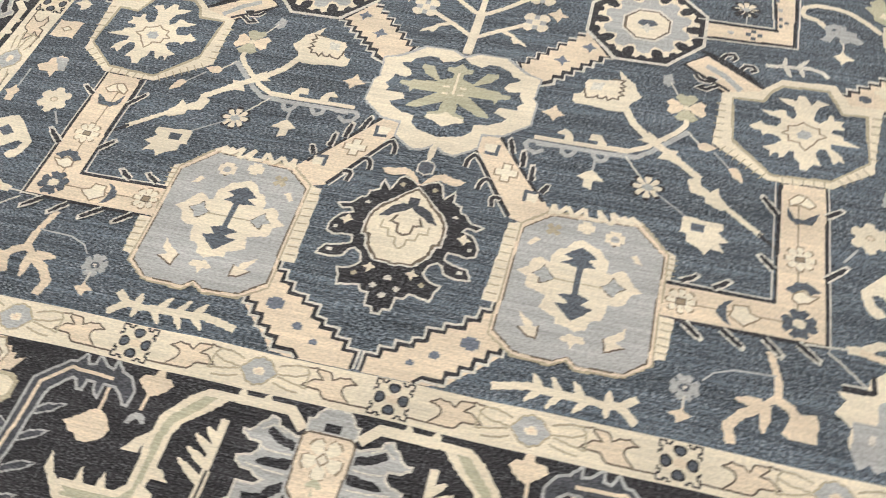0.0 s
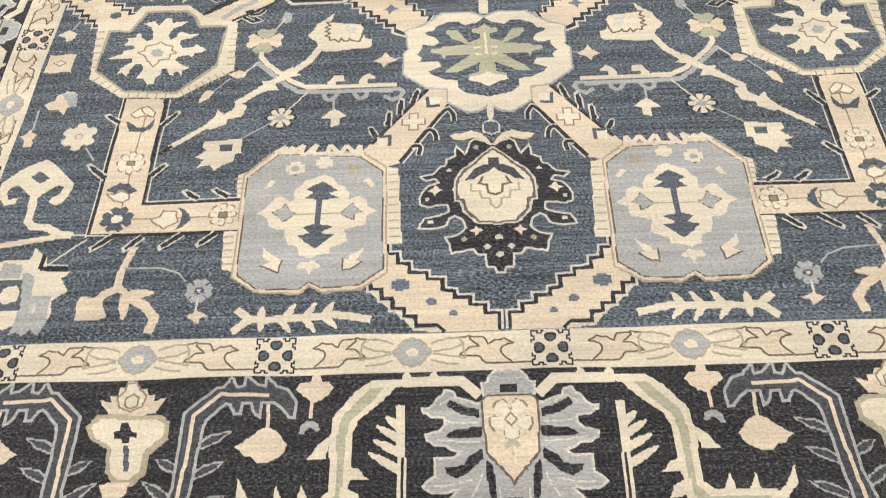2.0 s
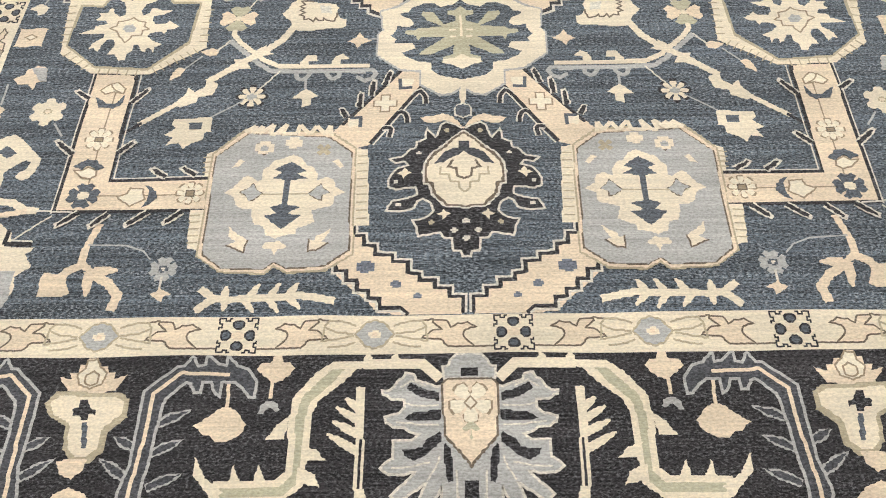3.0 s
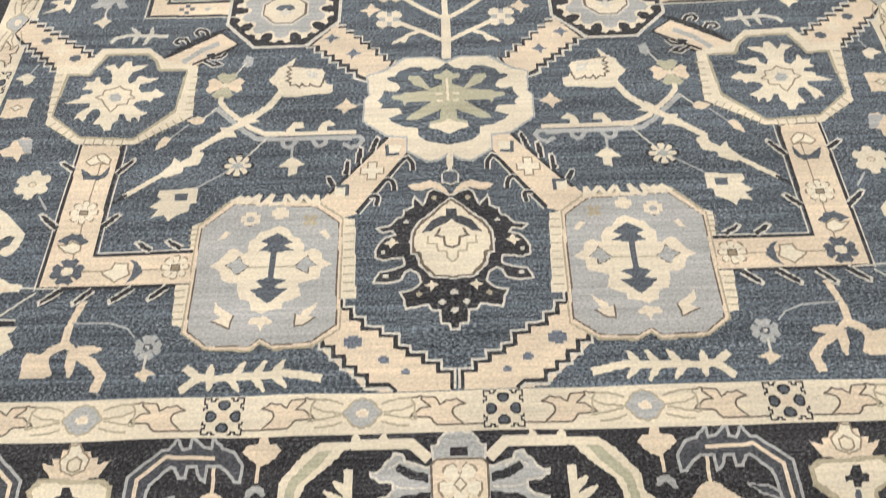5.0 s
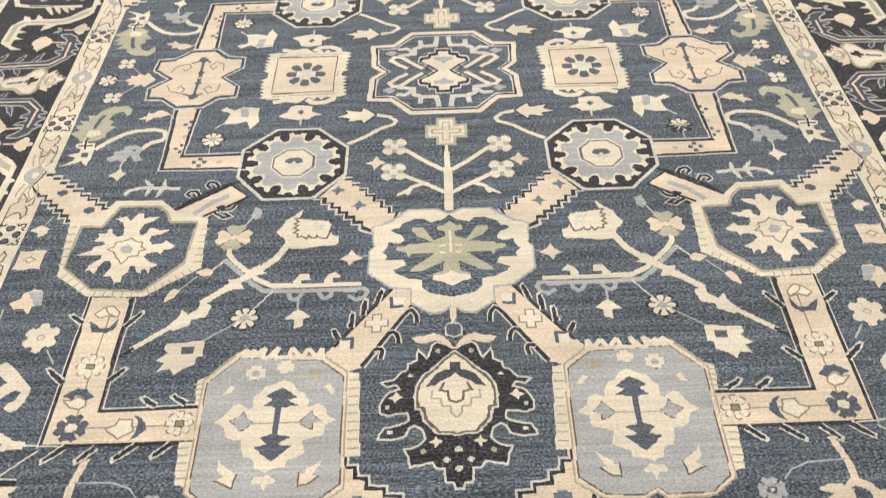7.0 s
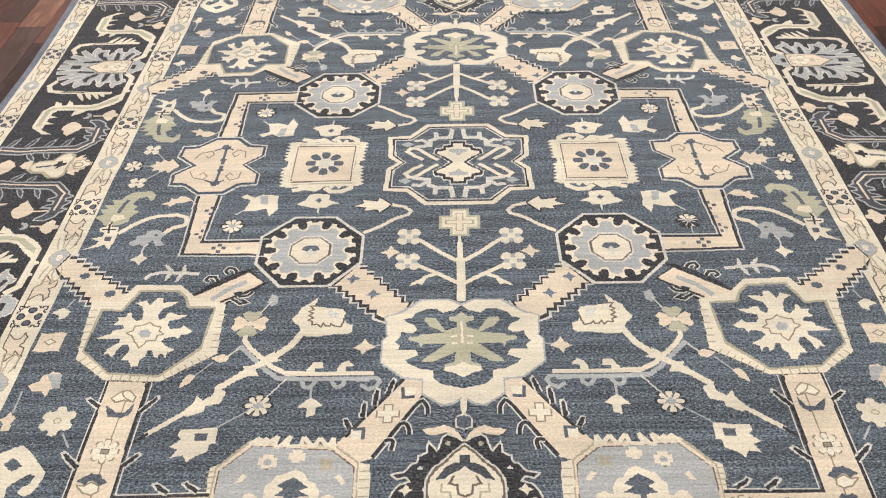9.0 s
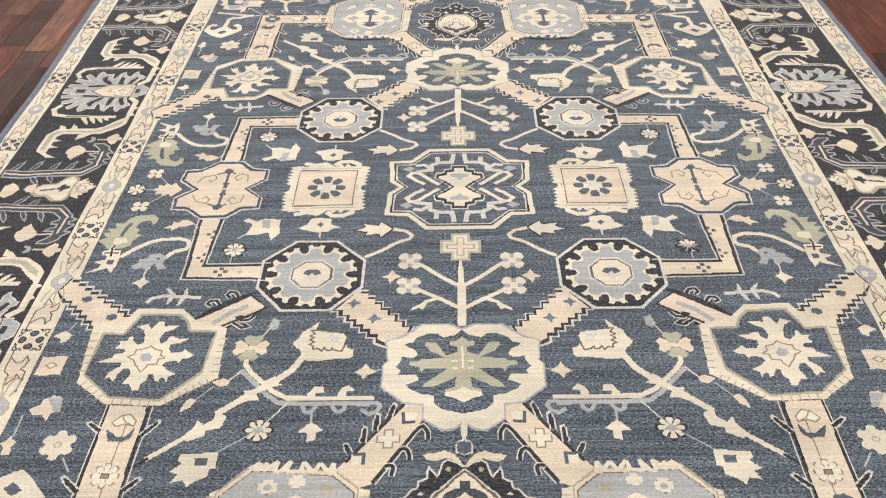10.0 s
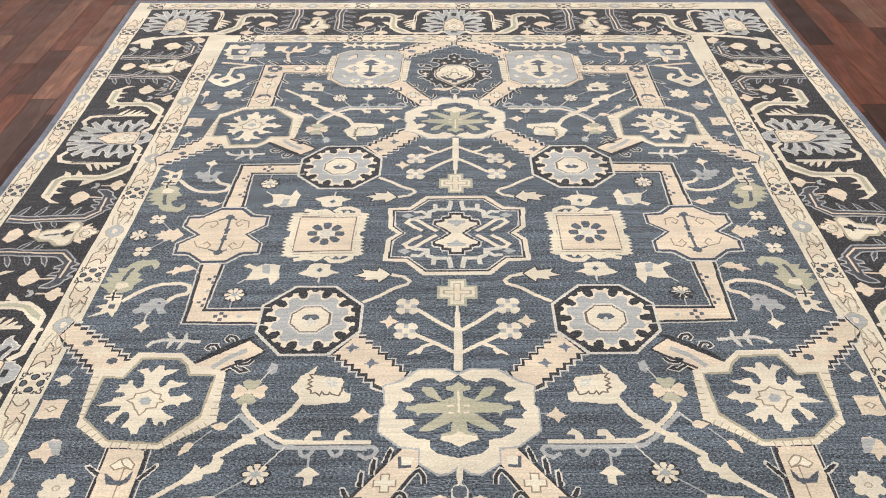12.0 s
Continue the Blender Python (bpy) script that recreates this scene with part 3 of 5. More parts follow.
SAW = ((24.6, 92.6), (24.9, 90.1), (25.8, 92.2), (27.5, 90.1), (28.7, 92.2), (30.6, 89.9), (31.1, 92), (33.8, 92.1), (33.1, 89.7), (35, 92.2), (36.1, 92.1), (35.5, 89.8), (38.1, 92), (37.5, 90.2), (39.3, 91.9), (38.9, 90.1), (40.8, 91.6))
motif("lavender_medallion", "q", 5, "pale slate medallion with a cream diamond blossom", [
    fill(CREAM, (17.6, 95.8), (20.1, 95.6), (19.4, 113.2), (16.7, 113.1)),
    fill(CREAM, (45.5, 95.9), (47.4, 96.6), (46.9, 101.9), (45, 102.1)),
    fill(CREAM, (45.6, 109.5), (48.3, 109.6), (47.6, 117.5), (45.3, 118)),
    fill(OCHRE, (19.7, 95.4), (24.5, 91.5), (40.7, 90.3), (46.3, 96.5), (45.8, 119.2), (41.4, 122.5), (33.6, 123.1), (32.2, 121.6), (29.9, 123), (23.5, 122.6), (19.1, 119.4)),
    fill(PEACH, (20, 95.7), (24.7, 91.9), (40.4, 90.9), (46, 96.9), (45.5, 119.1), (41.3, 122.2), (33.8, 122.7), (32.3, 121.2), (30, 122.6), (23.7, 122.2), (19.4, 119.2)),
    fill(BROWN, (20.4, 96.4), (24.9, 92.7), (40.1, 91.7), (45.5, 97.4), (45, 118.8), (41.2, 121.8), (34, 122.2), (32.4, 120.8), (30.1, 122.1), (23.8, 121.7), (19.8, 118.6)),
    ticks(OCHRE, 9, (18.6, 96.5), (18.0, 112.5)),
    ticks(OCHRE, 4, (46.9, 96.9), (46.4, 101.6)),
    ticks(OCHRE, 5, (47.4, 110), (46.8, 117.2)),
    fill(GREY, (20.6, 96.7), (25, 93), (39.9, 91.9), (45.3, 97.5), (44.7, 118.7), (41.1, 121.6), (34, 122), (32.4, 120.6), (30.1, 121.9), (23.9, 121.5), (20.1, 118.4)),
    fill(CREAM, (31.4, 97), (32.9, 97.9), (34.5, 98.4), (35.5, 99.8), (36.5, 101), (36.3, 103), (37, 103.2), (38.8, 102), (39.7, 102.5), (40.5, 103.8), (41.5, 104.9), (42.7, 105.9), (41, 106.6), (40.4, 108.6), (39.1, 109.4), (37.5, 109.6), (37.2, 111.5), (36.6, 112.8), (35.1, 113.2), (34.4, 115.1), (32.6, 115.8), (30.8, 115.1), (29.3, 115), (29.1, 113.8), (27.3, 112.9), (26.2, 112.4), (26.9, 109.9), (25.4, 109.5), (23.3, 108.9), (23.1, 106.9), (21.2, 105.9), (23, 104.6), (23.5, 103), (25, 102.3), (26.6, 103.1), (26.4, 101.8), (27.4, 99.9), (28.8, 99.4), (29.7, 97.8)),
    stroke(OCHRE, 0.3, (24.7, 106.2), (39.6, 106.3)),
    fill(SLATE, (31.5, 98.6), (34.6, 100.7), (33.3, 100.9), (33, 101.3), (34.5, 102.7), (32.4, 102.9), (32.2, 108.5), (34.4, 109.2), (32.9, 110.5), (35.1, 110.9), (33.9, 112.2), (31.8, 113.9), (29.7, 111.9), (28.5, 110.9), (31.1, 110.6), (29, 109.1), (31.3, 108.6), (31.2, 103), (28.3, 102.7), (30.2, 101.4), (28.7, 100.9), (30, 99.7)),
    fill(BROWN, (23.8, 106), (25.3, 104.7), (25.7, 103.7), (26.8, 105), (28, 106.2), (26.5, 107.3), (25.3, 107.8), (25.2, 106.5)),
    fill(GREY, (24, 106), (25.3, 104.9), (25.7, 104), (26.7, 105.1), (27.8, 106.2), (26.4, 107.2), (25.4, 107.6), (25.3, 106.4)),
    fill(BROWN, (35.8, 106), (36.9, 105.2), (37.7, 103.7), (38.4, 104.7), (40, 105.7), (38.7, 106.7), (38.2, 107.9), (37.2, 107.5)),
    fill(GREY, (36, 106), (37, 105.3), (37.7, 103.9), (38.3, 104.8), (39.7, 105.7), (38.6, 106.6), (38.2, 107.7), (37.3, 107.3)),
    fill(CREAM, (23.2, 113.8), (24.5, 114.8), (25.6, 115.3), (25.9, 116.4), (26.9, 116.1), (26.8, 118.5), (25.5, 118.4), (23.5, 116.9), (24.7, 116.7), (23.9, 115.4)),
    outline(BROWN, 0.3, (23.4, 116.8), (25.5, 118.4), (26.8, 118.5), (26.9, 115.9)),
    fill(CREAM, (41, 113.1), (40.8, 115.2), (39.6, 116.4), (40.9, 117.1), (37.9, 118.5), (37.4, 116.2), (38.3, 115.3), (39.6, 114.6)),
    outline(BROWN, 0.3, (37.4, 116.1), (37.9, 118.5), (41, 117.1)),
    outline(BROWN, 0.3, (35.8, 94.2), (38.1, 94.6), (37.8, 96.2), (36.6, 97.1), (35.6, 96), (35.8, 94.2)),
    fill(CREAM, (30.2, 117.7), (31.8, 116.4), (34.4, 116.7), (34.7, 117.8), (33, 117.9), (32.4, 119.4), (32, 118)),
    rosette(OCHRE, 4, 2.2, (25.8, 95.9)),
    diamond(CREAM, 3.2, (31.5, 94.3)),
    diamond(CREAM, 3.6, (36.7, 95.5)),
    diamond(GREY, 1.6, (36.7, 95.7)),
    fill(CREAM, (21.8, 99.8), (22.9, 98.3), (24.1, 98.6), (22.4, 100.3)),
    fill(CREAM, (39.8, 98.6), (40.9, 98.2), (42, 100.2), (40.8, 99.9)),
    fill(BLUE, (24.6, 92.6), (24.9, 90.1), (25.8, 92.2), (27.5, 90.1), (28.7, 92.2), (30.6, 89.9), (31.1, 92), (33.8, 92.1), (33.1, 89.7), (35, 92.2), (36.1, 92.1), (35.5, 89.8), (38.1, 92), (37.5, 90.2), (39.3, 91.9), (38.9, 90.1), (40.8, 91.6), (40.4, 89.5), (33.2, 88.6), (25, 89.2)),
    [stroke(CREAM, 0.85, a, b) for a, b in zip(SAW, SAW[1:])],
])
motif("stepped_band", "q", 3, "cream stepped band edged in dark wool", [
    fill(PEACH, (19.5, 112.9), (19.3, 115.2), (17.6, 115.5), (17.3, 117.3), (15.5, 117.6), (15.3, 119.4), (12.6, 119.6), (12.3, 120.8), (9.9, 121), (9.7, 123.1), (8, 123.2), (7.8, 124.5), (5.4, 124.7), (5.3, 126.1), (3.1, 126.2), (3, 127.5), (0.9, 127.6), (0.9, 130.8), (10.5, 130.9), (11.4, 130.8), (14.5, 130.5), (16.3, 128.4), (18.2, 126.8), (20.2, 125), (22.1, 123), (22, 121.1), (20.4, 119.5)),
    outline(DARK, 0.75, (19.3, 112.9), (19.2, 115.2), (17.4, 115.3), (17.3, 117.4), (15.4, 117.5), (15.3, 119.3), (12.4, 119.4), (12.3, 120.6), (9.7, 120.7), (9.7, 122.9), (7.8, 123), (7.8, 124.3), (5.3, 124.4), (5.3, 125.7), (2.9, 125.8), (2.9, 127.4), (0.8, 127.4), (0.8, 130.7)),
    outline(WHITE, 0.42, (18.8, 112.7), (18.7, 114.8), (16.9, 114.8), (16.8, 117), (14.9, 117.1), (14.8, 118.8), (11.9, 118.9), (11.9, 120.2), (9.2, 120.2), (9.2, 122.5), (7.4, 122.6), (7.3, 123.9), (4.8, 123.9), (4.9, 125.3), (2.5, 125.4), (2.5, 127), (0.3, 127), (0.4, 130.7)),
    outline(DARK, 0.75, (22, 120.8), (21.9, 122.6), (20, 122.6), (19.9, 124.6), (18.2, 124.6), (18.1, 126.4), (16.2, 126.5), (16.2, 127.9), (14.4, 128), (14.3, 129.7), (10.9, 129.7), (9.6, 130.8)),
    outline(WHITE, 0.42, (22.6, 121), (22.4, 123), (20.6, 123.1), (20.5, 125), (18.7, 125), (18.6, 126.8), (16.7, 126.9), (16.6, 128.3), (14.8, 128.4), (14.7, 130.3), (10.9, 130.2), (10.1, 130.9)),
    diamond(EDGE, 3.0, (16.9, 121.9)),
    diamond(EDGE, 1.8, (11.7, 125.2)),
    diamond(EDGE, 1.4, (8.2, 127.4)),
])
motif("corner_bracket", "q", 1, "peach bracket bar with small blossoms", [
    fill(DARK, (45.7, 102), (63.8, 102.1), (64.1, 75.4), (72.9, 74.8), (72.6, 109.7), (45.7, 110)),
    fill(PEACH, (45.9, 102.8), (64.2, 102.8), (64.8, 75.7), (72.3, 75.3), (72.1, 109), (45.9, 109.3)),
    stroke(WHITE, 0.25, (45.7, 101.8), (63.4, 101.9), (63.6, 75.7)),
    stroke(WHITE, 0.25, (73, 74.8), (72.8, 109.8)),
    stroke(TAN, 0.25, (48.6, 106), (67.7, 105.9), (67.6, 78.4)),
    rosette(TAN, 8, 4.0, (49, 105.7)),
    rosette(PALE, 8, 3.5, (49, 105.7)),
    closed(BROWN, TAN, 0.25, (48.2, 105.2), (49.8, 105.2), (49.8, 106.4), (48.2, 106.4)),
    rosette(TAN, 8, 4.2, (68, 92.6)),
    rosette(PALE, 8, 3.7, (68, 92.6)),
    closed(BROWN, TAN, 0.25, (67.2, 92.2), (68.8, 92.2), (68.8, 93.2), (67.2, 93.2)),
    pinwheel(SLATE, SLATE, 2.9, (68, 105.9)),
    diamond(CREAM, 2.2, (68, 105.9)),
    closed(TAN, PALE, 0.3, (57.6, 104.5), (59.9, 104.2), (60.2, 105.5), (61.8, 106.2), (61, 107), (59.2, 108.4), (57.9, 107.6), (56.9, 106.9)),
    outline(TAN, 0.3, (59.9, 104.2), (60.2, 105.5), (61.8, 106.2), (61, 107), (59.2, 108.4), (58.4, 107.8)),
    fill(SLATE, (56.3, 103.9), (57.3, 103.7), (56.3, 105.1), (56.3, 106.6), (57.1, 108.7), (55.6, 107.8), (54.7, 106.6), (55.2, 105.2)),
    closed(TAN, PALE, 0.3, (66.9, 100.1), (68.6, 99.2), (69.7, 100.1), (71.2, 99.8), (69.5, 101.5), (67.7, 102), (66.8, 101.2)),
    fill(SLATE, (65.7, 99.3), (67.4, 97.7), (69.1, 97.4), (70.4, 98.1), (71.3, 99.1), (69.8, 99.8), (68.6, 98.8), (66.9, 100)),
    closed(TAN, PALE, 0.3, (65.8, 79.4), (67.5, 77.8), (69.1, 78.2), (70.6, 79.9), (69.6, 81), (67.9, 80.4), (66.1, 80.8)),
    outline(TAN, 0.3, (66.7, 80.6), (68.1, 79.7), (69.1, 78.2)),
    fill(SLATE, (65.7, 81.3), (65.8, 83.8), (67.1, 84.9), (70, 84.5), (71.3, 81.6), (70, 82.5), (68.5, 83.8), (66.8, 83.4)),
    twig((48.5, 101.7), (51.5, 99.8)),
    twig((54, 101.9), (56.9, 99.8)),
    twig((49.7, 109.8), (52.7, 112.6)),
    twig((55.7, 109.8), (59.3, 112.9)),
    twig((62.5, 110), (65.4, 113.1)),
    twig((67.8, 109.8), (71.3, 112.8)),
    twig((72.3, 82.3), (75.4, 80.1)),
    twig((72.1, 96.2), (76, 92.9)),
    twig((63.9, 83.5), (61.2, 79.5)),
    twig((63.6, 95.9), (61.1, 93.1)),
])
motif("star_medallion", "q", 6, "cream star blossom in a notched octagon frame", [
    fill(CREAM, (59.8, 51.6), (64.2, 47.4), (74.7, 46.9), (77.3, 52.2), (83.3, 51.8), (81.1, 69.5), (73.8, 75), (62.2, 75.6), (51.5, 68.1), (52.8, 53.5)),
    fill(OCHRE, (60.7, 54), (61.9, 51.2), (64.3, 48.9), (73.5, 48.6), (75.9, 54.7), (80.5, 54.4), (80.7, 67.2), (73.5, 73.6), (62.4, 74.4), (55, 66.8), (54.7, 54.3)),
    fill(BLUE, (61, 54.9), (62.5, 51.6), (64.5, 49.6), (73, 49.3), (75.5, 55.4), (79.9, 55), (80.2, 67), (73.4, 73), (62.7, 73.8), (55.6, 66.3), (55.2, 54.9)),
    fill(CREAM, (68.6, 62.2), (63.3, 61), (64.1, 59.8), (64.2, 58.5), (62.1, 58), (60.5, 56.9), (62.9, 56.8), (64.3, 56), (65.1, 56), (65.4, 57.6), (66.6, 58.2), (67.2, 56.8), (66.5, 54.7), (64.9, 54.1), (63.7, 52.7), (67.1, 52.9), (67.5, 51.4), (68.8, 51.3), (70, 53.6), (71, 52), (73.3, 52.8), (71.4, 54), (70.6, 55.7), (70.5, 57.9), (71.5, 58.4), (72.9, 57.1), (73, 56), (73.9, 55.7), (74.1, 57.1), (76, 57.2), (75.4, 58.1), (76.3, 59.3), (74.2, 59.6), (73.4, 60.6), (75.8, 61.2), (75.9, 62.1), (78.8, 63.4), (76.1, 63.7), (73.3, 63.5)),
    fill(CREAM, (68.7, 61.9), (73.3, 63.5), (73.6, 64.8), (75.5, 66.5), (75.8, 68.2), (74.9, 67.8), (73.7, 69.1), (73.5, 67.4), (72.5, 65.3), (71.1, 65.5), (70.6, 66.8), (71, 68), (71.6, 69.6), (70.1, 69.7), (68.9, 71.6), (67.8, 71.5), (67.6, 69.8), (66.8, 68.8), (66.6, 67), (65.7, 67.1), (64.9, 68.7), (63.9, 69.3), (63.9, 68.2), (63.2, 68.1), (62.2, 69.2), (62.2, 67.8), (60.7, 67.1), (62.3, 66.3), (64.3, 64.6), (63.8, 63.6), (61.7, 63.1), (60.9, 63.9), (60.4, 62.6), (59.1, 62.4), (58.2, 61.6), (59.4, 60.7), (60.5, 60), (61.2, 60.7), (63.3, 61)),
    outline(TAN, 0.35, (65.5, 60.2), (66.9, 60), (68.5, 58.8), (69.5, 59.6), (71.3, 60), (71.3, 61.2), (72.6, 61.9), (71, 63), (70, 64.7), (68.6, 66.2), (67.7, 65.1), (67.6, 64.4), (65.6, 64.1), (65.6, 62.8), (64.3, 62.4), (65.5, 61.6), (65.5, 60.2)),
    fill(GREY, (67.1, 62), (68.1, 61), (69.6, 61.1), (70, 62.1), (69, 63.3), (67.4, 63.2)),
    ticks(OCHRE, 6, (52.8, 55.8), (52.3, 67.3)),
    ticks(OCHRE, 7, (53, 68.7), (61.7, 75.2)),
    ticks(OCHRE, 5, (63.7, 75.1), (73.1, 74.5)),
    ticks(OCHRE, 4, (74.5, 74.1), (80.5, 69.1)),
    ticks(OCHRE, 6, (80.9, 67.2), (82.2, 53.9)),
])
motif("star_connector", "q", 1, "peach connecting bar between medallions", [
    fill(DARK, (44.6, 46.7), (49.5, 42), (62.3, 51.1), (58.9, 55), (54.3, 54.9)),
    fill(PEACH, (45.2, 46.5), (49.3, 43.1), (61.6, 51.8), (59.1, 54.5), (54.7, 54.4)),
    stroke(GREY, 1.3, (49.3, 46.2), (52.9, 48.4), (56.3, 52.1)),
    outline(WHITE, 1.25, (51.9, 43.7), (52.9, 41.8), (54.3, 41.5), (54.9, 42.5), (54, 43.4)),
    outline(DARK, 0.7, (51.9, 43.7), (52.9, 41.8), (54.3, 41.5), (54.9, 42.5), (54, 43.4)),
    outline(WHITE, 1.25, (55.7, 46.3), (56.9, 44.5), (58.3, 44.4), (58.9, 45.6), (57.9, 46.1)),
    outline(DARK, 0.7, (55.7, 46.3), (56.9, 44.5), (58.3, 44.4), (58.9, 45.6), (57.9, 46.1)),
    outline(WHITE, 1.25, (47.3, 49.3), (48.2, 50.8), (50.1, 50.9), (51.2, 49.9), (49.8, 49.6)),
    outline(DARK, 0.7, (47.3, 49.3), (48.2, 50.8), (50.1, 50.9), (51.2, 49.9), (49.8, 49.6)),
    outline(WHITE, 1.25, (51.8, 51.7), (49.6, 53.3), (48.1, 53), (49.2, 52.2)),
    outline(DARK, 0.7, (51.8, 51.7), (49.6, 53.3), (48.1, 53), (49.2, 52.2)),
    outline(DARK, 0.6, (47.2, 41.3), (52.2, 43.5), (57.1, 47), (60.6, 50.5)),
    outline(DARK, 0.6, (45.8, 47.6), (50.2, 50.4), (54.2, 52.8)),
])
motif("stepped_band_outer", "q", 2, "peach stepped band edged in dark wool", [
    fill(WHITE, (74.5, 48.7), 9, (93.4, 34.1), (95.6, 41), (93.2, 45.6), 7, (81.4, 57), (78.4, 54.7)),
    fill(DARK, (74.9, 49.1), 9, (93.4, 35), (95.5, 41), (92.9, 45), 7, (81.1, 56.5), (78.4, 54.7)),
    fill(PEACH, (75.4, 49.6), 9, (93.2, 36.2), (95.2, 41), (92.4, 44.1), 7, (80.7, 55.6), (78.5, 54.3)),
    diamond(SLATE, 2.4, (80, 49.7)),
    diamond(SLATE, 2.4, (87.5, 43.8)),
    cross(CREAM, 3.4, (83.5, 47)),
])
motif("stepped_band_inner", "q", 2, "peach stepped band edged in dark wool", [
    fill(WHITE, (10.6, 53.4), 7, (23.7, 39.2), (30.4, 48.7), 6, (19.6, 58.8), (14, 61.3)),
    fill(DARK, (11, 53.5), 7, (23.6, 39.8), (29.9, 48.3), 6, (19.2, 58.3), (14, 61)),
    fill(PEACH, (11.8, 53.7), 7, (23.6, 40.8), (29.1, 48), 6, (18.7, 57.3), (14.1, 60.5)),
    floret(EDGE, 2.8, (19.9, 51)),
    floret(EDGE, 2.8, (24.9, 45.8)),
])
motif("gear_medallion", "q", 6, "charcoal octagon with a toothed cream wheel", [
    gear(13.2, (35.9, 35.6)),
])
motif("square_medallion", "e", 3, "cream fringed square with a slate rosette", [
    fill(CREAM, (26.7, 0.7), (26.1, 10.1), (45.5, 10.4), (46.3, 1.1)),
    outline(CREAM, 1.5, (28, 9), (28.3, 11.2), (30.5, 12.6), (33.4, 12.5), (35, 10.9)),
    outline(CREAM, 1.4, (35.5, 9.7), (37.4, 11.5), (40.4, 10.9), (43.6, 11.8)),
    outline(CREAM, 1.2, (30.2, 8.6), (31.6, 10.9)),
    outline(CREAM, 1.2, (32.4, 8.8), (33.6, 11)),
    outline(CREAM, 1.2, (36.8, 9), (38.5, 11)),
    outline(CREAM, 1.2, (39.9, 9.2), (41.7, 11)),
    fill(OCHRE, (27.7, 0.7), (27.2, 9.1), (45.1, 9.4), (45.4, 1)),
    fill(CREAM, (27.9, 0.7), (27.5, 8.8), (44.9, 9.1), (45.2, 1)),
    fill(BROWN, (28.4, 0.7), (28.1, 8.2), (44.5, 8.4), (44.6, 1)),
    fill(PEACH, (28.7, 0.7), (28.4, 7.7), (44.3, 7.9), (44.3, 1)),
    fringe(CREAM, 6, (27, 1), (26.4, 10.1)),
    fringe(CREAM, 6, (46.1, 1.3), (45.5, 10.4)),
    rosette(SLATE, 8, 7.8, (36.2, 0.9)),
    diamond(CREAM, 5.2, (36.2, 0.9)),
    rosette(WHITE, 4, 3.0, (36.2, 0.9)),
])
motif("cross_medallion", "e", 3, "peach four-cornered medallion with dark outline", [
    fill(WHITE, (57.5, 0.2), (52.9, 4.3), (53, 9.3), (57.7, 9.9), (61.1, 13.4), (67.8, 13.5), (72.2, 9.6), (76.9, 9.2), (77.2, 3.7), (72.6, 0.5)),
    fill(NAVY, (58, 0.2), (53.3, 4.3), (53.4, 8.8), (58, 9.4), (61.4, 12.9), (67.8, 13), (72.2, 9.1), (76.4, 8.7), (76.8, 4.2), (72, 0.5)),
    fill(PEACH, (58.9, 0.2), (54.2, 4.3), (54.1, 8.1), (58.5, 8.4), (61.9, 11.9), (67.7, 12), (72.1, 8.1), (75.8, 7.7), (76, 4.4), (70.9, 0.4)),
    stroke(SLATE, 1, (64.2, 0.3), (64.2, 3.7)),
    stroke(SLATE, 0.7, (64.2, 3.2), (64.3, 7.8)),
    stroke(SLATE, 0.5, (62.3, 7), (64.2, 8.3), (67.4, 6.8)),
    diamond(SLATE, 2.6, (64.4, 8.3)),
    diamond(SLATE, 1.8, (64.2, 2.4)),
    stroke(TAN, 0.3, (58.4, 3.1), (58.7, 6.2), (60.9, 7), (62.2, 5.2), (61.3, 3.7), (60.3, 4.9)),
    stroke(TAN, 0.3, (72.2, 2.8), (70.8, 5.6), (67.9, 6.6), (67.1, 5), (68.4, 3.3), (69.2, 4.3)),
])
motif("side_bracket", "q", 1, "peach bracket bar with slate flowerets", [
    fill(DARK, (61.8, 13.6), (67.6, 13.2), (66.9, 36.6), (45.4, 37.3), (46.2, 31.6), (62.6, 31.6)),
    fill(PEACH, (62.4, 13.6), (67, 13.2), (66.2, 36), (45.5, 36.7), (46, 32.2), (63.1, 32.2)),
    quarters(SLATE, 1.3, (62.9, 20)),
    quarters(SLATE, 1.3, (63.6, 28.9)),
    quarters(SLATE, 1.3, (58.1, 34.3)),
    diamond(GREY, 1.2, (63.5, 24.5)),
    diamond(GREY, 1.2, (53.4, 34.4)),
    outline(WHITE, 0.35, (68.0, 13.4), (67.3, 37.0), (45.6, 37.7)),
    outline(WHITE, 0.35, (61.4, 13.8), (62.2, 31.2), (46.4, 31.2)),
])
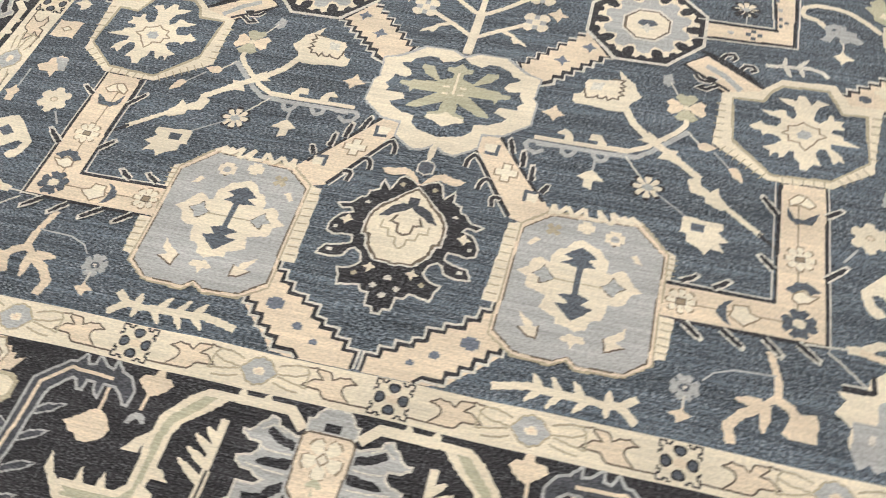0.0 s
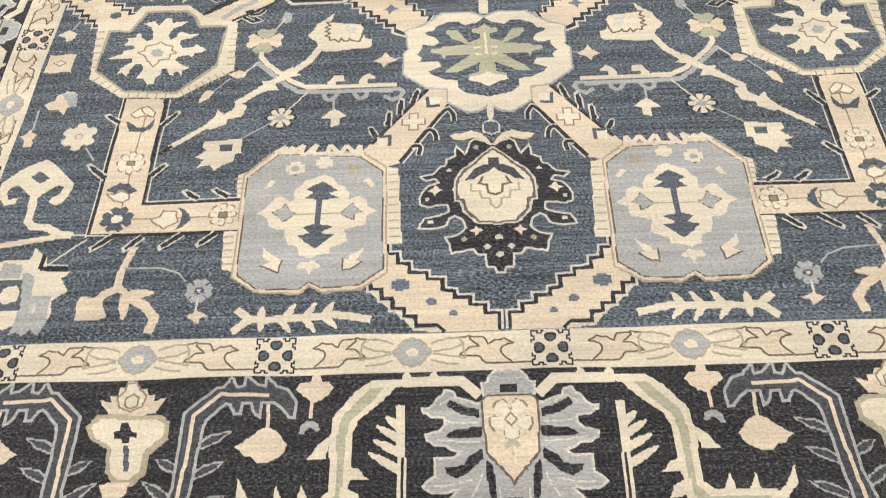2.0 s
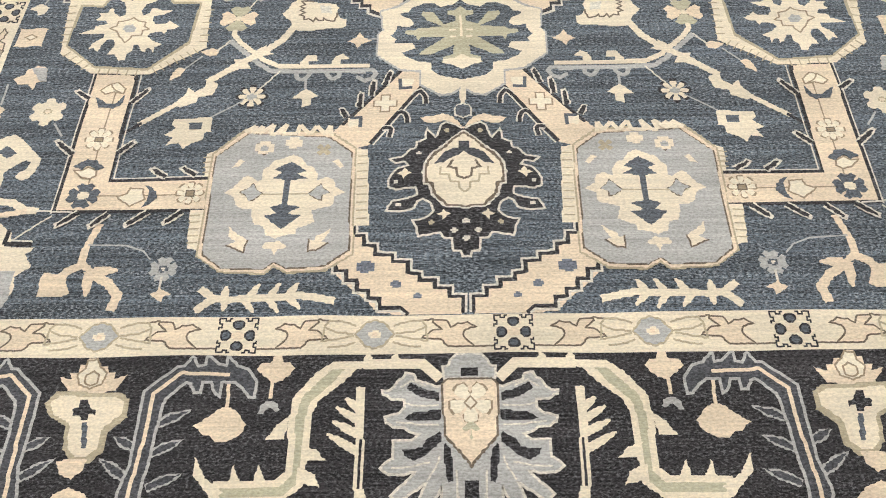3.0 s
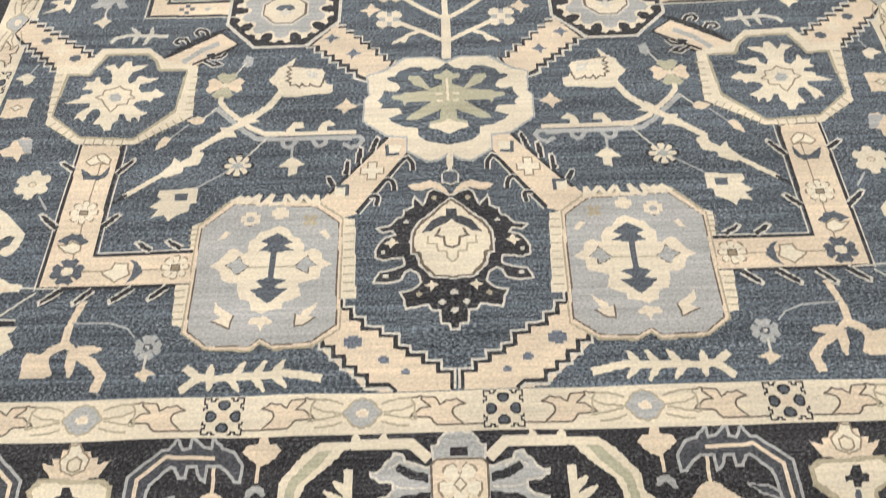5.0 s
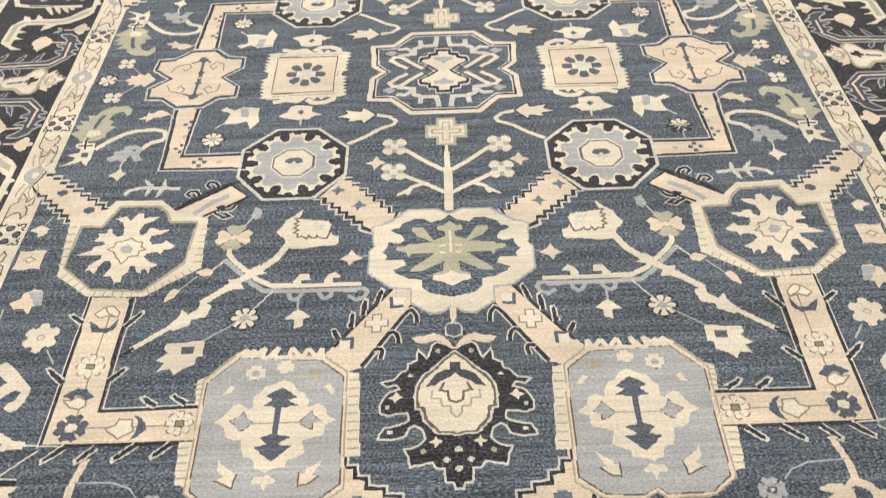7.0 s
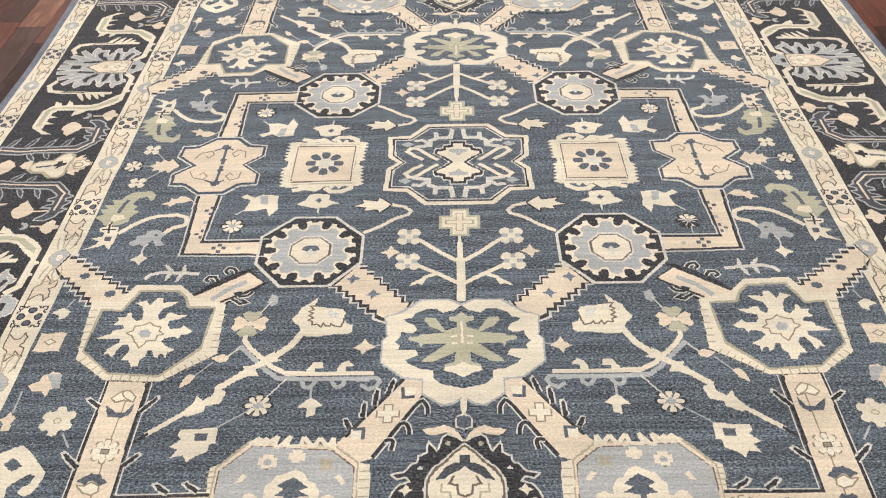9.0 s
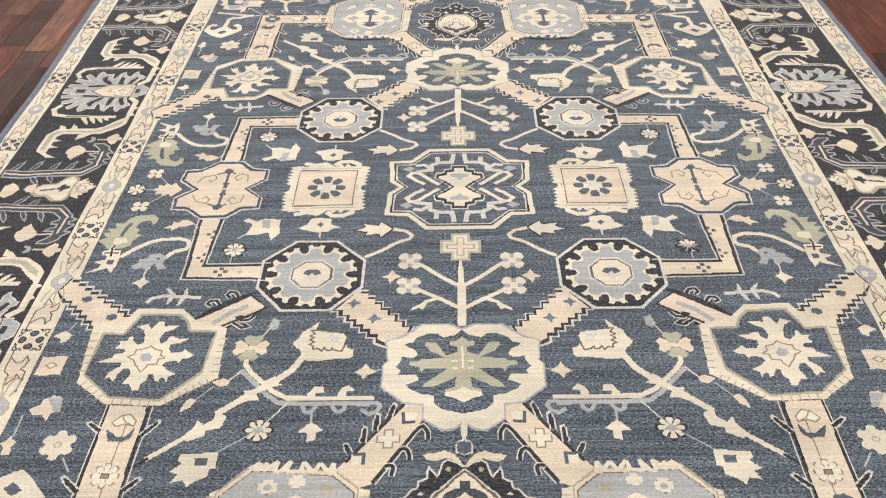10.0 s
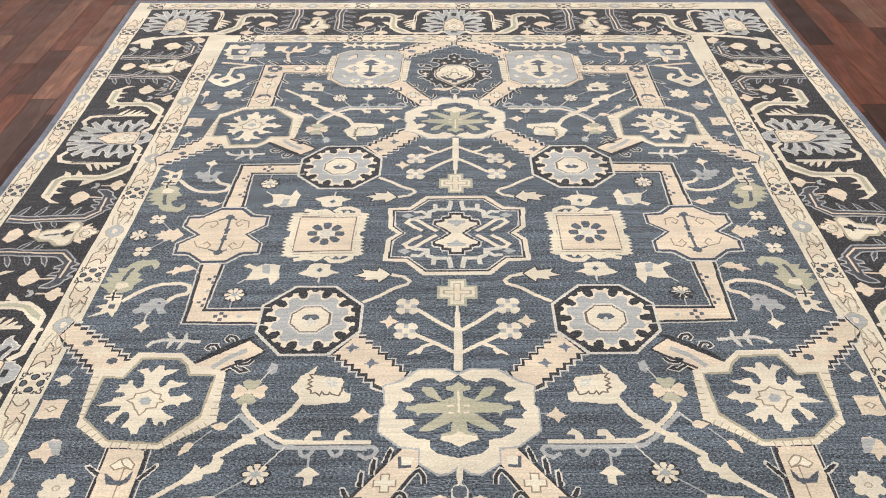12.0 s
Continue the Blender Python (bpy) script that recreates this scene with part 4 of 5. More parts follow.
motif("central_medallion", "c", 2, "cream-outlined blue octagon with chevrons", [
    fill(CREAM, (0.5, 18.7), (8.9, 18.7), (13.4, 13.1), (19.7, 12.4), (19.2, 2.7), (16.5, 0.5), (0.3, 0.2)),
    fill(DARK, (0.5, 17.3), (8.3, 17.2), (13.1, 11.6), (18.3, 11.4), (18.0, 3.2), (15.0, 0.5), (0.3, 0.2)),
    fill(WHITE, (0.5, 16.8), (8, 16.7), (13, 11.1), (17.8, 10.9), (17.5, 3.4), (14.5, 0.5), (0.3, 0.2)),
    fill(BLUE, (0.5, 16.4), (7.8, 16.3), (12.8, 10.7), (17.4, 10.5), (17.1, 3.6), (14.1, 0.5), (0.3, 0.2)),
    fill(WHITE, (0.2, 10.2), (2.3, 10.3), (2.3, 8.6), (4.2, 8.4), (4.4, 7), (6.5, 6.6), (7, 4.1), (4.7, 2.2), (2.8, 0.8), (0.3, 0.2)),
    fill(DARK, (0.2, 9.7), (2, 9.8), (2.1, 8.1), (4, 7.9), (4.2, 6.4), (6.2, 6.1), (6.6, 4.1), (4.3, 2.1), (2.2, 0.7), (0.3, 0.2)),
    fill(CREAM, (0.1, 8.7), (1.3, 8.8), (1.5, 7), (3.4, 6.9), (3.6, 5.4), (5.5, 5), (5.9, 4), (3.5, 2.4), (1.3, 0.7), (0.3, 0.2)),
    fill(GREY, (0.1, 3.2), (0.8, 4.2), (2.6, 5.1), (2.5, 6.1), (1.1, 6.3), (0.1, 7.5)),
    outline(CREAM, 1.1, (5.4, 0.9), (8.4, 3.6), (11.4, 6.6), (13.1, 6.7), (14.2, 5.2), (12.1, 3.1), (9.6, 1.1)),
    outline(WHITE, 1.3, (1.5, 15.8), (2, 11.7), (5.9, 11.5), (6.2, 14.3)),
    outline(WHITE, 1.3, (5.9, 11.5), (7.7, 10.3), (7.9, 7.9), (12.2, 7.1)),
    outline(WHITE, 1.1, (8, 8.6), (10, 10.5), (12.3, 10.1)),
    fill(GREY, (12.2, 8.4), (14.1, 7.2), (16.1, 8.4), (13.9, 9.7)),
])
motif("blossom_tree", "h", 1, "cream blossoming tree with paired flowers", [
    stroke(CREAM, 1.9, (0.2, 53.4), (0.3, 38.7)),
    stroke(CREAM, 1.2, (0.3, 39.7), (0.3, 29.4)),
    stroke(CREAM, 1.1, (0, 40.5), (4.7, 36.8), (9.8, 32.1)),
    stroke(CREAM, 1.1, (0, 48.1), (4.8, 44.6), (10.4, 41.2)),
    stroke(CREAM, 1, (5.8, 44.3), (8.4, 45.6), (9.3, 47.9)),
    stroke(CREAM, 1, (8.4, 46), (11.9, 48.3)),
    cross(SAGE, 10.4, (0.4, 25.7), 0.24),
    cross(CREAM, 9.0, (0.4, 25.7), 0.2),
    cross(OCHRE, 7.2, (0.4, 25.7), 0.13),
    cross(CREAM, 6.4, (0.4, 25.7), 0.1),
    diamond(PEACH, 1.8, (0.4, 25.7)),
    rosette(CREAM, 4, 4.9, (12.4, 30.9)),
    quarters(GREY, 1.7, (12.4, 30.9)),
    rosette(CREAM, 4, 4.9, (12.4, 40.1)),
    quarters(GREY, 1.7, (12.4, 40.1)),
])
motif("star_floret", "q", 0, "small peach four-pointed floret", [
    floret(PEACH, 4, (16.6, 36.5)),
])
motif("leaf_arrow", "q", 0, "cream pointed leaf on a cream tendril", [
    stroke(CREAM, 1.0, (17.1, 18.2), (13.8, 19.2), (12.1, 21), (12.9, 22.4), (16.2, 23.9), (19.5, 26.7), (23.6, 29.3)),
    closed(DARK, CREAM, 0.35, (17, 18.2), (20.6, 14.9), (21, 16.8), (25.3, 15.9), (24.4, 17.5), (27.2, 18.8), (23.7, 19.5), (24.4, 20.9), (20.7, 20.3), (20.2, 21.8)),
])
motif("tulip", "q", 0, "cream three-lobed blossom on a stem", [
    fill(CREAM, (30.6, 17.5), (33.3, 16.1), (33.2, 13.9), (35.9, 13.3), (38.7, 13.5), (39.6, 15.9), (41.6, 17.7), (38.8, 18.7), (36.7, 19.3), (33.7, 18.9), (32.4, 17.6)),
    closed(WHITE, SLATE, 0.3, (35, 16.1), (36.2, 15), (37.2, 16.2), (35.9, 17.4)),
    stroke(WHITE, 0.5, (35.8, 19), (35.7, 21.3)),
])
motif("stepped_leaf", "q", 0, "cream angular leaf", [
    fill(CREAM, (46.7, 13.9), (50.8, 13.4), (52.8, 14.7), (55.2, 13.4), (56.4, 14.6), (53.6, 15.7), (54, 17.8), (54.6, 19.9), (51.8, 20), (49, 19.2), (47.8, 22.3), (46, 19.3), (46.7, 16.7)),
    fill(GREY, (49.4, 13.8), (51.4, 13.9), (50.7, 17.4), (48.8, 17.6)),
    stroke(WHITE, 0.3, (54.6, 19.7), (56.5, 21.6)),
])
motif("rosette", "q", 0, "cream eight-petalled rosette", [
    rosette(DARK, 8, 4.6, (56.3, 25.9)),
    rosette(CREAM, 8, 3.7, (56.3, 25.9)),
    diamond(GREY, 1.8, (56.3, 25.9)),
    stroke(GREY, 0.3, (56.5, 28.1), (56.4, 31.1)),
])
motif("serrated_leaf", "q", 0, "peach serrated leaf", [
    fill(PEACH, (68.6, 15.3), (70.7, 13.7), (72.3, 13.6), (72.9, 14.6), (74.5, 14.4), (74.5, 15.6), (76.6, 17.1), (74.4, 17), (74.2, 18.2), (72.6, 16.4), (70.9, 16.4)),
    stroke(WHITE, 0.3, (68.9, 15.3), (66.6, 17.8)),
])
motif("boteh_leaf", "q", 0, "sage curled leaf with serrated edge", [
    fill(SAGE, (78.9, 12.7), (80.4, 11.3), (84.7, 11.8), (86.7, 13.4), (87, 15.1), (89.6, 15), (88.4, 16.8), (91, 17.2), (89.5, 18.7), (91.7, 18.9), (90, 20.8), (92, 21.9), (89.7, 23.8), (88.4, 25.3), (85, 25.1), (82.8, 23.7), (82.8, 22.1), (81.2, 19.7), (82.8, 19.1), (82.3, 17.7), (83.9, 16.6), (82.9, 14.6), (80.9, 13.5), (79.5, 15.6), (78.8, 14.4)),
    fill(CREAM, (84.9, 21), (87.6, 21), (87.8, 23.2), (86.4, 23.8), (84, 22.6)),
    outline(SLATE, 1.0, (85.2, 15), (85.9, 16.7), (86.2, 18.6), (86.5, 20.4)),
])
motif("house_floret", "q", 0, "cream pointed floret with open square", [
    fill(CREAM, (84.7, 26), (86.6, 25.7), (87, 24.1), (87.7, 23.9), (88, 25.7), (89.4, 26.2), (89.1, 27.5), (87.7, 27.9), (87.7, 29.4), (90.3, 30.2), (88.1, 31.2), (88.7, 32.5), (91.2, 34.3), (87.4, 33.1), (86.5, 32.4), (84.9, 34.4), (84.4, 31.8), (84.4, 28.6)),
    fill(SLATE, (85.5, 29.5), (87, 29.6), (86.9, 31.1), (85.4, 31.3)),
    outline(DARK, 0.5, (86.9, 23.9), (87.3, 25.2), (86.6, 28.3)),
    outline(DARK, 0.45, (85, 26.9), (88.9, 26.9)),
])
motif("vine", "q", 0, "cream vine with grey serrated leaf", [
    stroke(CREAM, 1.2, (84.2, 28.4), (81.5, 25.4), (78.4, 22.8), (75.6, 21.7), (71.3, 21.3), (68.8, 22.3), (68.2, 24.3), (68.8, 25.6), (71.3, 26.4), (72.6, 27.8), (73.7, 29.6)),
    fill(GREY, (72.7, 28.3), (74.8, 27), (77.3, 27.6), (77.2, 28.9), (79.1, 29.2), (79.1, 30.5), (80.6, 31.9), (79.7, 33.1), (77.8, 32.4), (76.3, 33.6), (75.8, 31.6), (75, 31), (73.8, 33.2), (71.8, 32.7), (73.2, 31.1)),
    fill(SLATE, (74.5, 28.6), (75.3, 28.8), (74.8, 29.7), (74.2, 29.4)),
])
motif("dart", "q", 0, "cream dart-shaped floret", [
    fill(CREAM, (76.4, 35.7), (77.1, 36.9), (78.7, 38.2), (77.2, 38.6), (76, 40.1), (75.6, 38.7), (74.4, 37.6), (75.5, 36.9)),
    outline(WHITE, 0.35, (75.8, 32.3), (76.6, 33.6), (76.3, 35.9)),
])
motif("twig_spray", "q", 0, "pale leafy twig", [
    stroke(WHITE, 1.0, (60.9, 43.4), (64.5, 43.1), (69.8, 42.6), (72.2, 43.3), (73.4, 44.9)),
    stroke(WHITE, 1.0, (64.7, 43), (64.9, 40.2)),
    stroke(WHITE, 1.0, (67.3, 42.9), (69.6, 40)),
    stroke(WHITE, 1.0, (64.9, 43.4), (66, 46.1)),
    stroke(WHITE, 1.0, (67.8, 43.1), (68.5, 45.5)),
])
motif("arrow_leaf", "e", 0, "peach arrow leaf", [
    fill(PEACH, (75.7, 0.3), (78.2, 3.2), (79.0, 2.0), (80.6, 3.0), (81.0, 1.7), (82.6, 2.2), (82.4, 0.9), (83.9, 0.1)),
])
motif("six_rosette", "e", 0, "cream six-petalled rosette", [
    rosette(DARK, 6, 4.4, (88.3, 0.5)),
    rosette(CREAM, 6, 3.5, (88.3, 0.5)),
    stroke(GREY, 0.3, (83.1, 0.7), (86.2, 0.5)),
])
motif("square_floret", "q", 0, "cream four-petalled floret", [
    rosette(CREAM, 4, 3.6, (85.1, 7.6)),
    diamond(SLATE, 0.9, (85.1, 7.6)),
    stroke(GREY, 0.3, (80.6, 3), (83.4, 6.3)),
])
motif("star_floret", "q", 0, "small peach four-pointed floret", [
    floret(PEACH, 4, (20.8, 66.7)),
    stroke(GREY, 0.3, (17.4, 66.2), (19.2, 66.4)),
])
motif("branch", "q", 0, "cream and grey angled branch with scrolls", [
    stroke(GREY, 1.1, (19.1, 75.5), (37.9, 75.1), (40.4, 73.2), (46.9, 66.1)),
    stroke(CREAM, 1.1, (18.3, 73.9), (36.4, 73.8), (39.5, 72.1), (44.8, 66.7), (46.3, 64.5), (46.6, 61.8)),
    outline(GREY, 0.9, (19.8, 75.3), (17.6, 75.2), (17, 76.1), (17.6, 77.4), (19.2, 78.1), (20.9, 77.1)),
    outline(GREY, 0.9, (24.2, 75.4), (24.3, 77), (25.1, 77.5), (26, 77.3), (26.8, 75.8)),
    outline(GREY, 0.9, (29.9, 75.6), (30.5, 77), (31.4, 77.6), (32.3, 77.2), (32.9, 75.7)),
    fill(CREAM, (22.3, 71.9), (23.8, 70.5), (25.1, 71.2), (25.8, 72.5), (25.7, 74), (24, 74), (24, 72.2)),
    fill(CREAM, (28.7, 72.4), (29.1, 70.7), (30.9, 70.8), (32.2, 72.6), (32.3, 74), (30.4, 73.9), (30.5, 72.5)),
    outline(GREY, 0.5, (30.7, 77.5), (30.5, 80.2)),
    outline(WHITE, 0.3, (36, 75.2), (39.3, 79.9)),
    outline(WHITE, 0.3, (46.9, 66.1), (49.4, 69.3)),
])
motif("dart", "q", 0, "cream dart-shaped floret", [
    fill(CREAM, (27.9, 82.1), (29.3, 80.9), (30.5, 80), (31.5, 81), (33, 82.6), (31, 82.8), (30.9, 85.1), (29.3, 84.4), (29.3, 82.7)),
])
motif("rosette", "q", 0, "cream eight-petalled rosette", [
    rosette(DARK, 8, 4.8, (40.8, 82.1)),
    rosette(CREAM, 8, 3.9, (40.8, 82.1)),
    diamond(GREY, 1.8, (40.8, 82.1)),
    stroke(GREY, 0.3, (42.4, 83.2), (48, 87.4)),
])
motif("leaf_bird", "q", 1, "cream jagged blossom on a long leafy stem", [
    stroke(CREAM, 1.5, (34.4, 62.3), (35.7, 64.8), (36.6, 66.4), (40.3, 70.1), (44.3, 72.9), (47.2, 75.5), (50.2, 77.9)),
    stroke(CREAM, 1.1, (50.5, 80), (56.6, 84.9), (61.5, 88.9)),
    outline(DARK, 0.7, (61.0, 88.6), (64.2, 91.4)),
    fill(CREAM, (32.1, 51.6), (34, 53.6), (35.6, 54.9), (36.2, 56.7), (37.3, 58.3), (36.3, 59.7), (35.3, 60.6), (35, 62.3), (33.9, 63.4), (31.6, 63.7), (27.6, 63), (24.7, 63), (23.7, 62.2), (23.9, 60.3), (25.2, 59.9), (25.8, 58.3), (25.6, 56.6), (26.3, 55.4), (29.7, 55), (32.7, 54.3)),
    outline(BROWN, 0.4, (30.9, 54.6), (32.5, 54.3), (33.7, 54.3), (32.8, 55.5), (33.8, 56.1), (32.8, 56.6), (33.7, 57.3), (32.5, 58.1), (33.7, 58.7), (32.7, 59.2), (32.7, 60.2), (31.7, 60), (30.7, 60.8), (30.2, 59.6), (29.6, 60.6), (28.7, 60.5), (28.5, 59.7), (27.9, 60.5), (26.5, 60.8), (25.9, 59.5), (25.8, 58.2)),
    fill(WHITE, (27.1, 56), (29.6, 55.9), (29.1, 58), (27, 58.4)),
    fill(CREAM, (39.6, 67.8), (41.4, 69.2), (41.6, 70.6), (40, 71), (37.8, 70.3), (39.3, 69.5)),
    fill(CREAM, (43.4, 71.9), (45.5, 71.7), (45.1, 73.1), (46.7, 75.7), (43.6, 74.3), (41.9, 74.4)),
    fill(CREAM, (47.8, 78.6), (50.2, 77.2), (50.4, 79.2), (51.8, 82.2), (48.6, 81.5)),
    fill(CREAM, (51.4, 81.4), (53.6, 79.4), (53.9, 81.2), (56.0, 84.2), (54.2, 84.6), (51.2, 83.4)),
])
motif("four_petal", "q", 0, "ochre and peach four-petalled flower", [
    pinwheel(PEACH, SAGE, 3.9, (46.2, 59.5)),
    diamond(CREAM, 1.4, (46.2, 59.5)),
    stroke(WHITE, 0.3, (42.6, 52.7), (44.4, 56.3)),
])
motif("small_leaf", "q", 0, "peach pointed leaf", [
    fill(PEACH, (48.8, 68.8), (50.5, 68.2), (52.8, 69.3), (50.7, 70.6), (49.4, 70.3)),
    stroke(GREY, 0.3, (46.7, 66.6), (49.1, 68.5)),
])
motif("small_leaf", "q", 0, "peach pointed leaf", [
    fill(PEACH, (55, 74.1), (56.6, 73.7), (57.5, 75), (57.8, 77.3), (55.9, 76)),
    stroke(GREY, 0.3, (52.1, 70.5), (55.2, 74.1)),
])
motif("lozenge_leaf", "q", 0, "grey lozenge leaf", [
    fill(GREY, (41.1, 51), (42.7, 50.3), (43.5, 52.9), (42.3, 54.3), (41, 53.2)),
])
motif("hand_floret", "q", 0, "cream fan blossom with an open square", [
    fill(CREAM, (47.8, 87.4), (54.9, 87.8), (55, 89.1), (54, 89.9), (56.1, 91.6), (54.4, 92.3), (55.4, 94.2), (53.1, 93.6), (52.1, 95.2), (50.7, 93.8), (48.8, 93.2), (48.6, 91.3), (47.4, 91)),
    fill(SLATE, (49.4, 88.6), (51.9, 88.7), (51.6, 90.5), (49.3, 90.4)),
])
motif("round_flower", "q", 0, "cream daisy-like flower", [
    ("petal", CREAM, moved((79.7, 85.4), ((-1, -0.4), (-0.45, -0.95), (0.45, -0.95), (1, -0.4), (1, 0.4), (0.45, 0.95), (-0.45, 0.95), (-1, 0.4)), 2.5)),
    rosette(CREAM, 6, 5.2, (79.7, 85.4)),
    diamond(OCHRE, 1.8, (79.7, 85.4)),
    diamond(PEACH, 1.1, (79.7, 85.4)),
    stroke(GREY, 0.4, (77.6, 88.4), (75.3, 91.6)),
])
motif("dart", "q", 0, "peach dart-shaped floret", [
    fill(PEACH, (91.4, 84.9), (90.3, 84.3), (89.8, 83.1), (88.2, 84.6), (88.6, 85.8), (88.5, 87.6), (90, 87.6), (90.3, 85.8)),
    stroke(GREY, 0.4, (89.3, 83.3), (89.5, 77.8)),
])
motif("square_flower", "q", 0, "peach square flower", [
    ("petal", PEACH, moved((88.4, 64.4), ((-1, -0.9), (-0.3, -1), (0.4, -0.85), (1, -0.95), (0.88, 0), (1, 0.9), (0.2, 1), (-0.5, 0.85), (-1, 0.95), (-0.9, 0.1)), 2.9)),
    closed(TAN, PALE, 0.3, *moved((88.4, 64.4), ((-1, 0), (0, -0.8), (1, 0), (0, 0.8)), 1.2)),
])
motif("fan_leaf", "q", 0, "peach and grey fan leaf", [
    fill(PEACH, (88.9, 76.4), (86.9, 75.5), (86.7, 74.1), (84.8, 72.9), (82.8, 73.3), (82, 77.2), (83.9, 77.4), (84.2, 79.4), (85.5, 78), (87.3, 78)),
    fill(GREY, (85.9, 73.5), (82.8, 73.3), (82, 77.2), (83.4, 77.1)),
])
motif("dart", "q", 0, "cream dart-shaped floret", [
    fill(CREAM, (87.2, 55.2), (88.9, 53.9), (89.7, 54.3), (91.2, 55.7), (89.3, 56.2), (89.2, 57.6), (87.7, 57.1)),
    stroke(GREY, 0.3, (88.4, 53.9), (87.4, 51.2)),
])
motif("anchor_flower", "q", 0, "cream anchor-shaped flower on a crooked stem", [
    fill(CREAM, (84.3, 91.1), (82.8, 92), (77.9, 96.9), (78.1, 99.7), (79.2, 101.5), (80.4, 102.1), (81.6, 101.3), (81.2, 100.3), (80.1, 99.6), (79.5, 97.7), (80.7, 97.3), (82.4, 98.6), (84, 100.3), (85.8, 99.5), (87.9, 97.3), (89.4, 97.5), (89.9, 99.1), (89.2, 100.5), (87.5, 100.4), (87.8, 101.6), (89.7, 102), (91.2, 99.9), (91.4, 96.5), (88.5, 93.4), (85.8, 91.6)),
    fill(SLATE, (85, 93.9), (82.6, 95.6), (84.3, 96.9), (86.4, 95.3)),
    stroke(CREAM, 1.5, (84.7, 99.6), (84.4, 102.8), (84.3, 105.7), (83.2, 106.9), (80.1, 107.3), (77.6, 108.9), (75.3, 109.1)),
    stroke(PEACH, 1.2, (89.6, 111.4), (84.8, 110.6), (80.5, 109.8), (77.3, 109.1)),
    outline(WHITE, 0.35, (75.6, 109), (73.1, 109.3), (68.4, 109.7)),
    outline(WHITE, 0.3, (72.4, 110.2), (75.3, 112.8), (78.1, 115.4)),
])
motif("leaf_tree", "q", 0, "peach crooked tree with hanging blossom", [
    stroke(PEACH, 1.2, (63.5, 112.2), (65, 117.7), (65, 120.1), (62.8, 122.2)),
    stroke(PEACH, 1.6, (64.7, 120.5), (66.8, 121.8), (67.7, 122.9)),
    stroke(PEACH, 1.6, (63.3, 121.9), (62.7, 126.8)),
    stroke(PEACH, 1.6, (62.8, 122.4), (59.7, 124.2), (57.5, 126.7), (58.2, 129.6)),
    stroke(PEACH, 1.6, (62.4, 121.9), (58.5, 121.8)),
    fill(PEACH, (70.7, 126.7), (71, 123.4), (70.7, 122.1), (68.6, 122.3), (66.9, 123), (65.5, 126.3), (66.5, 126.8)),
    stroke(GREY, 0.3, (64.6, 116.6), (58.1, 116.9), (55, 118.1), (53.5, 119.8)),
])
motif("grey_floret", "q", 0, "grey five-petalled floret with a dart", [
    pinwheel(GREY, GREY, 2.4, (50.9, 121.6)),
    diamond(SLATE, 1.5, (50.9, 121.6)),
    diamond(WHITE, 0.8, (50.9, 121.6)),
    stroke(WHITE, 0.4, (50.9, 123.2), (50.9, 125.4)),
    fill(PEACH, (52.2, 126.5), (51.2, 126.1), (51, 125.2), (50.1, 125.9), (48.7, 126.6), (49.9, 127), (50.1, 128.1), (51.1, 127.6)),
])
motif("spray", "q", 0, "cream leafy spray", [
    stroke(CREAM, 1.35, (21.7, 128.4), (24.7, 127.7), (27.4, 127.2), (33.7, 127.6), (40, 127.7), (41.7, 127.3), (44.1, 125.5)),
    stroke(CREAM, 1.35, (41.2, 127.5), (42.6, 128.3), (44.2, 129.9)),
    stroke(CREAM, 1.2, (29.4, 127.3), (27.8, 124.8)),
    stroke(CREAM, 1.2, (32.4, 127.5), (30.8, 124.7)),
    stroke(CREAM, 1.2, (36, 127.6), (34.2, 124.8)),
    stroke(CREAM, 1.2, (39.7, 127.7), (39.7, 125)),
    stroke(CREAM, 1.2, (29.4, 127.5), (27.2, 129.8)),
    stroke(CREAM, 1.2, (32.6, 127.6), (30.7, 130.3)),
    stroke(CREAM, 1.2, (36.4, 127.7), (34.7, 130.2)),
    stroke(CREAM, 1.2, (39.5, 127.7), (39.7, 130)),
])
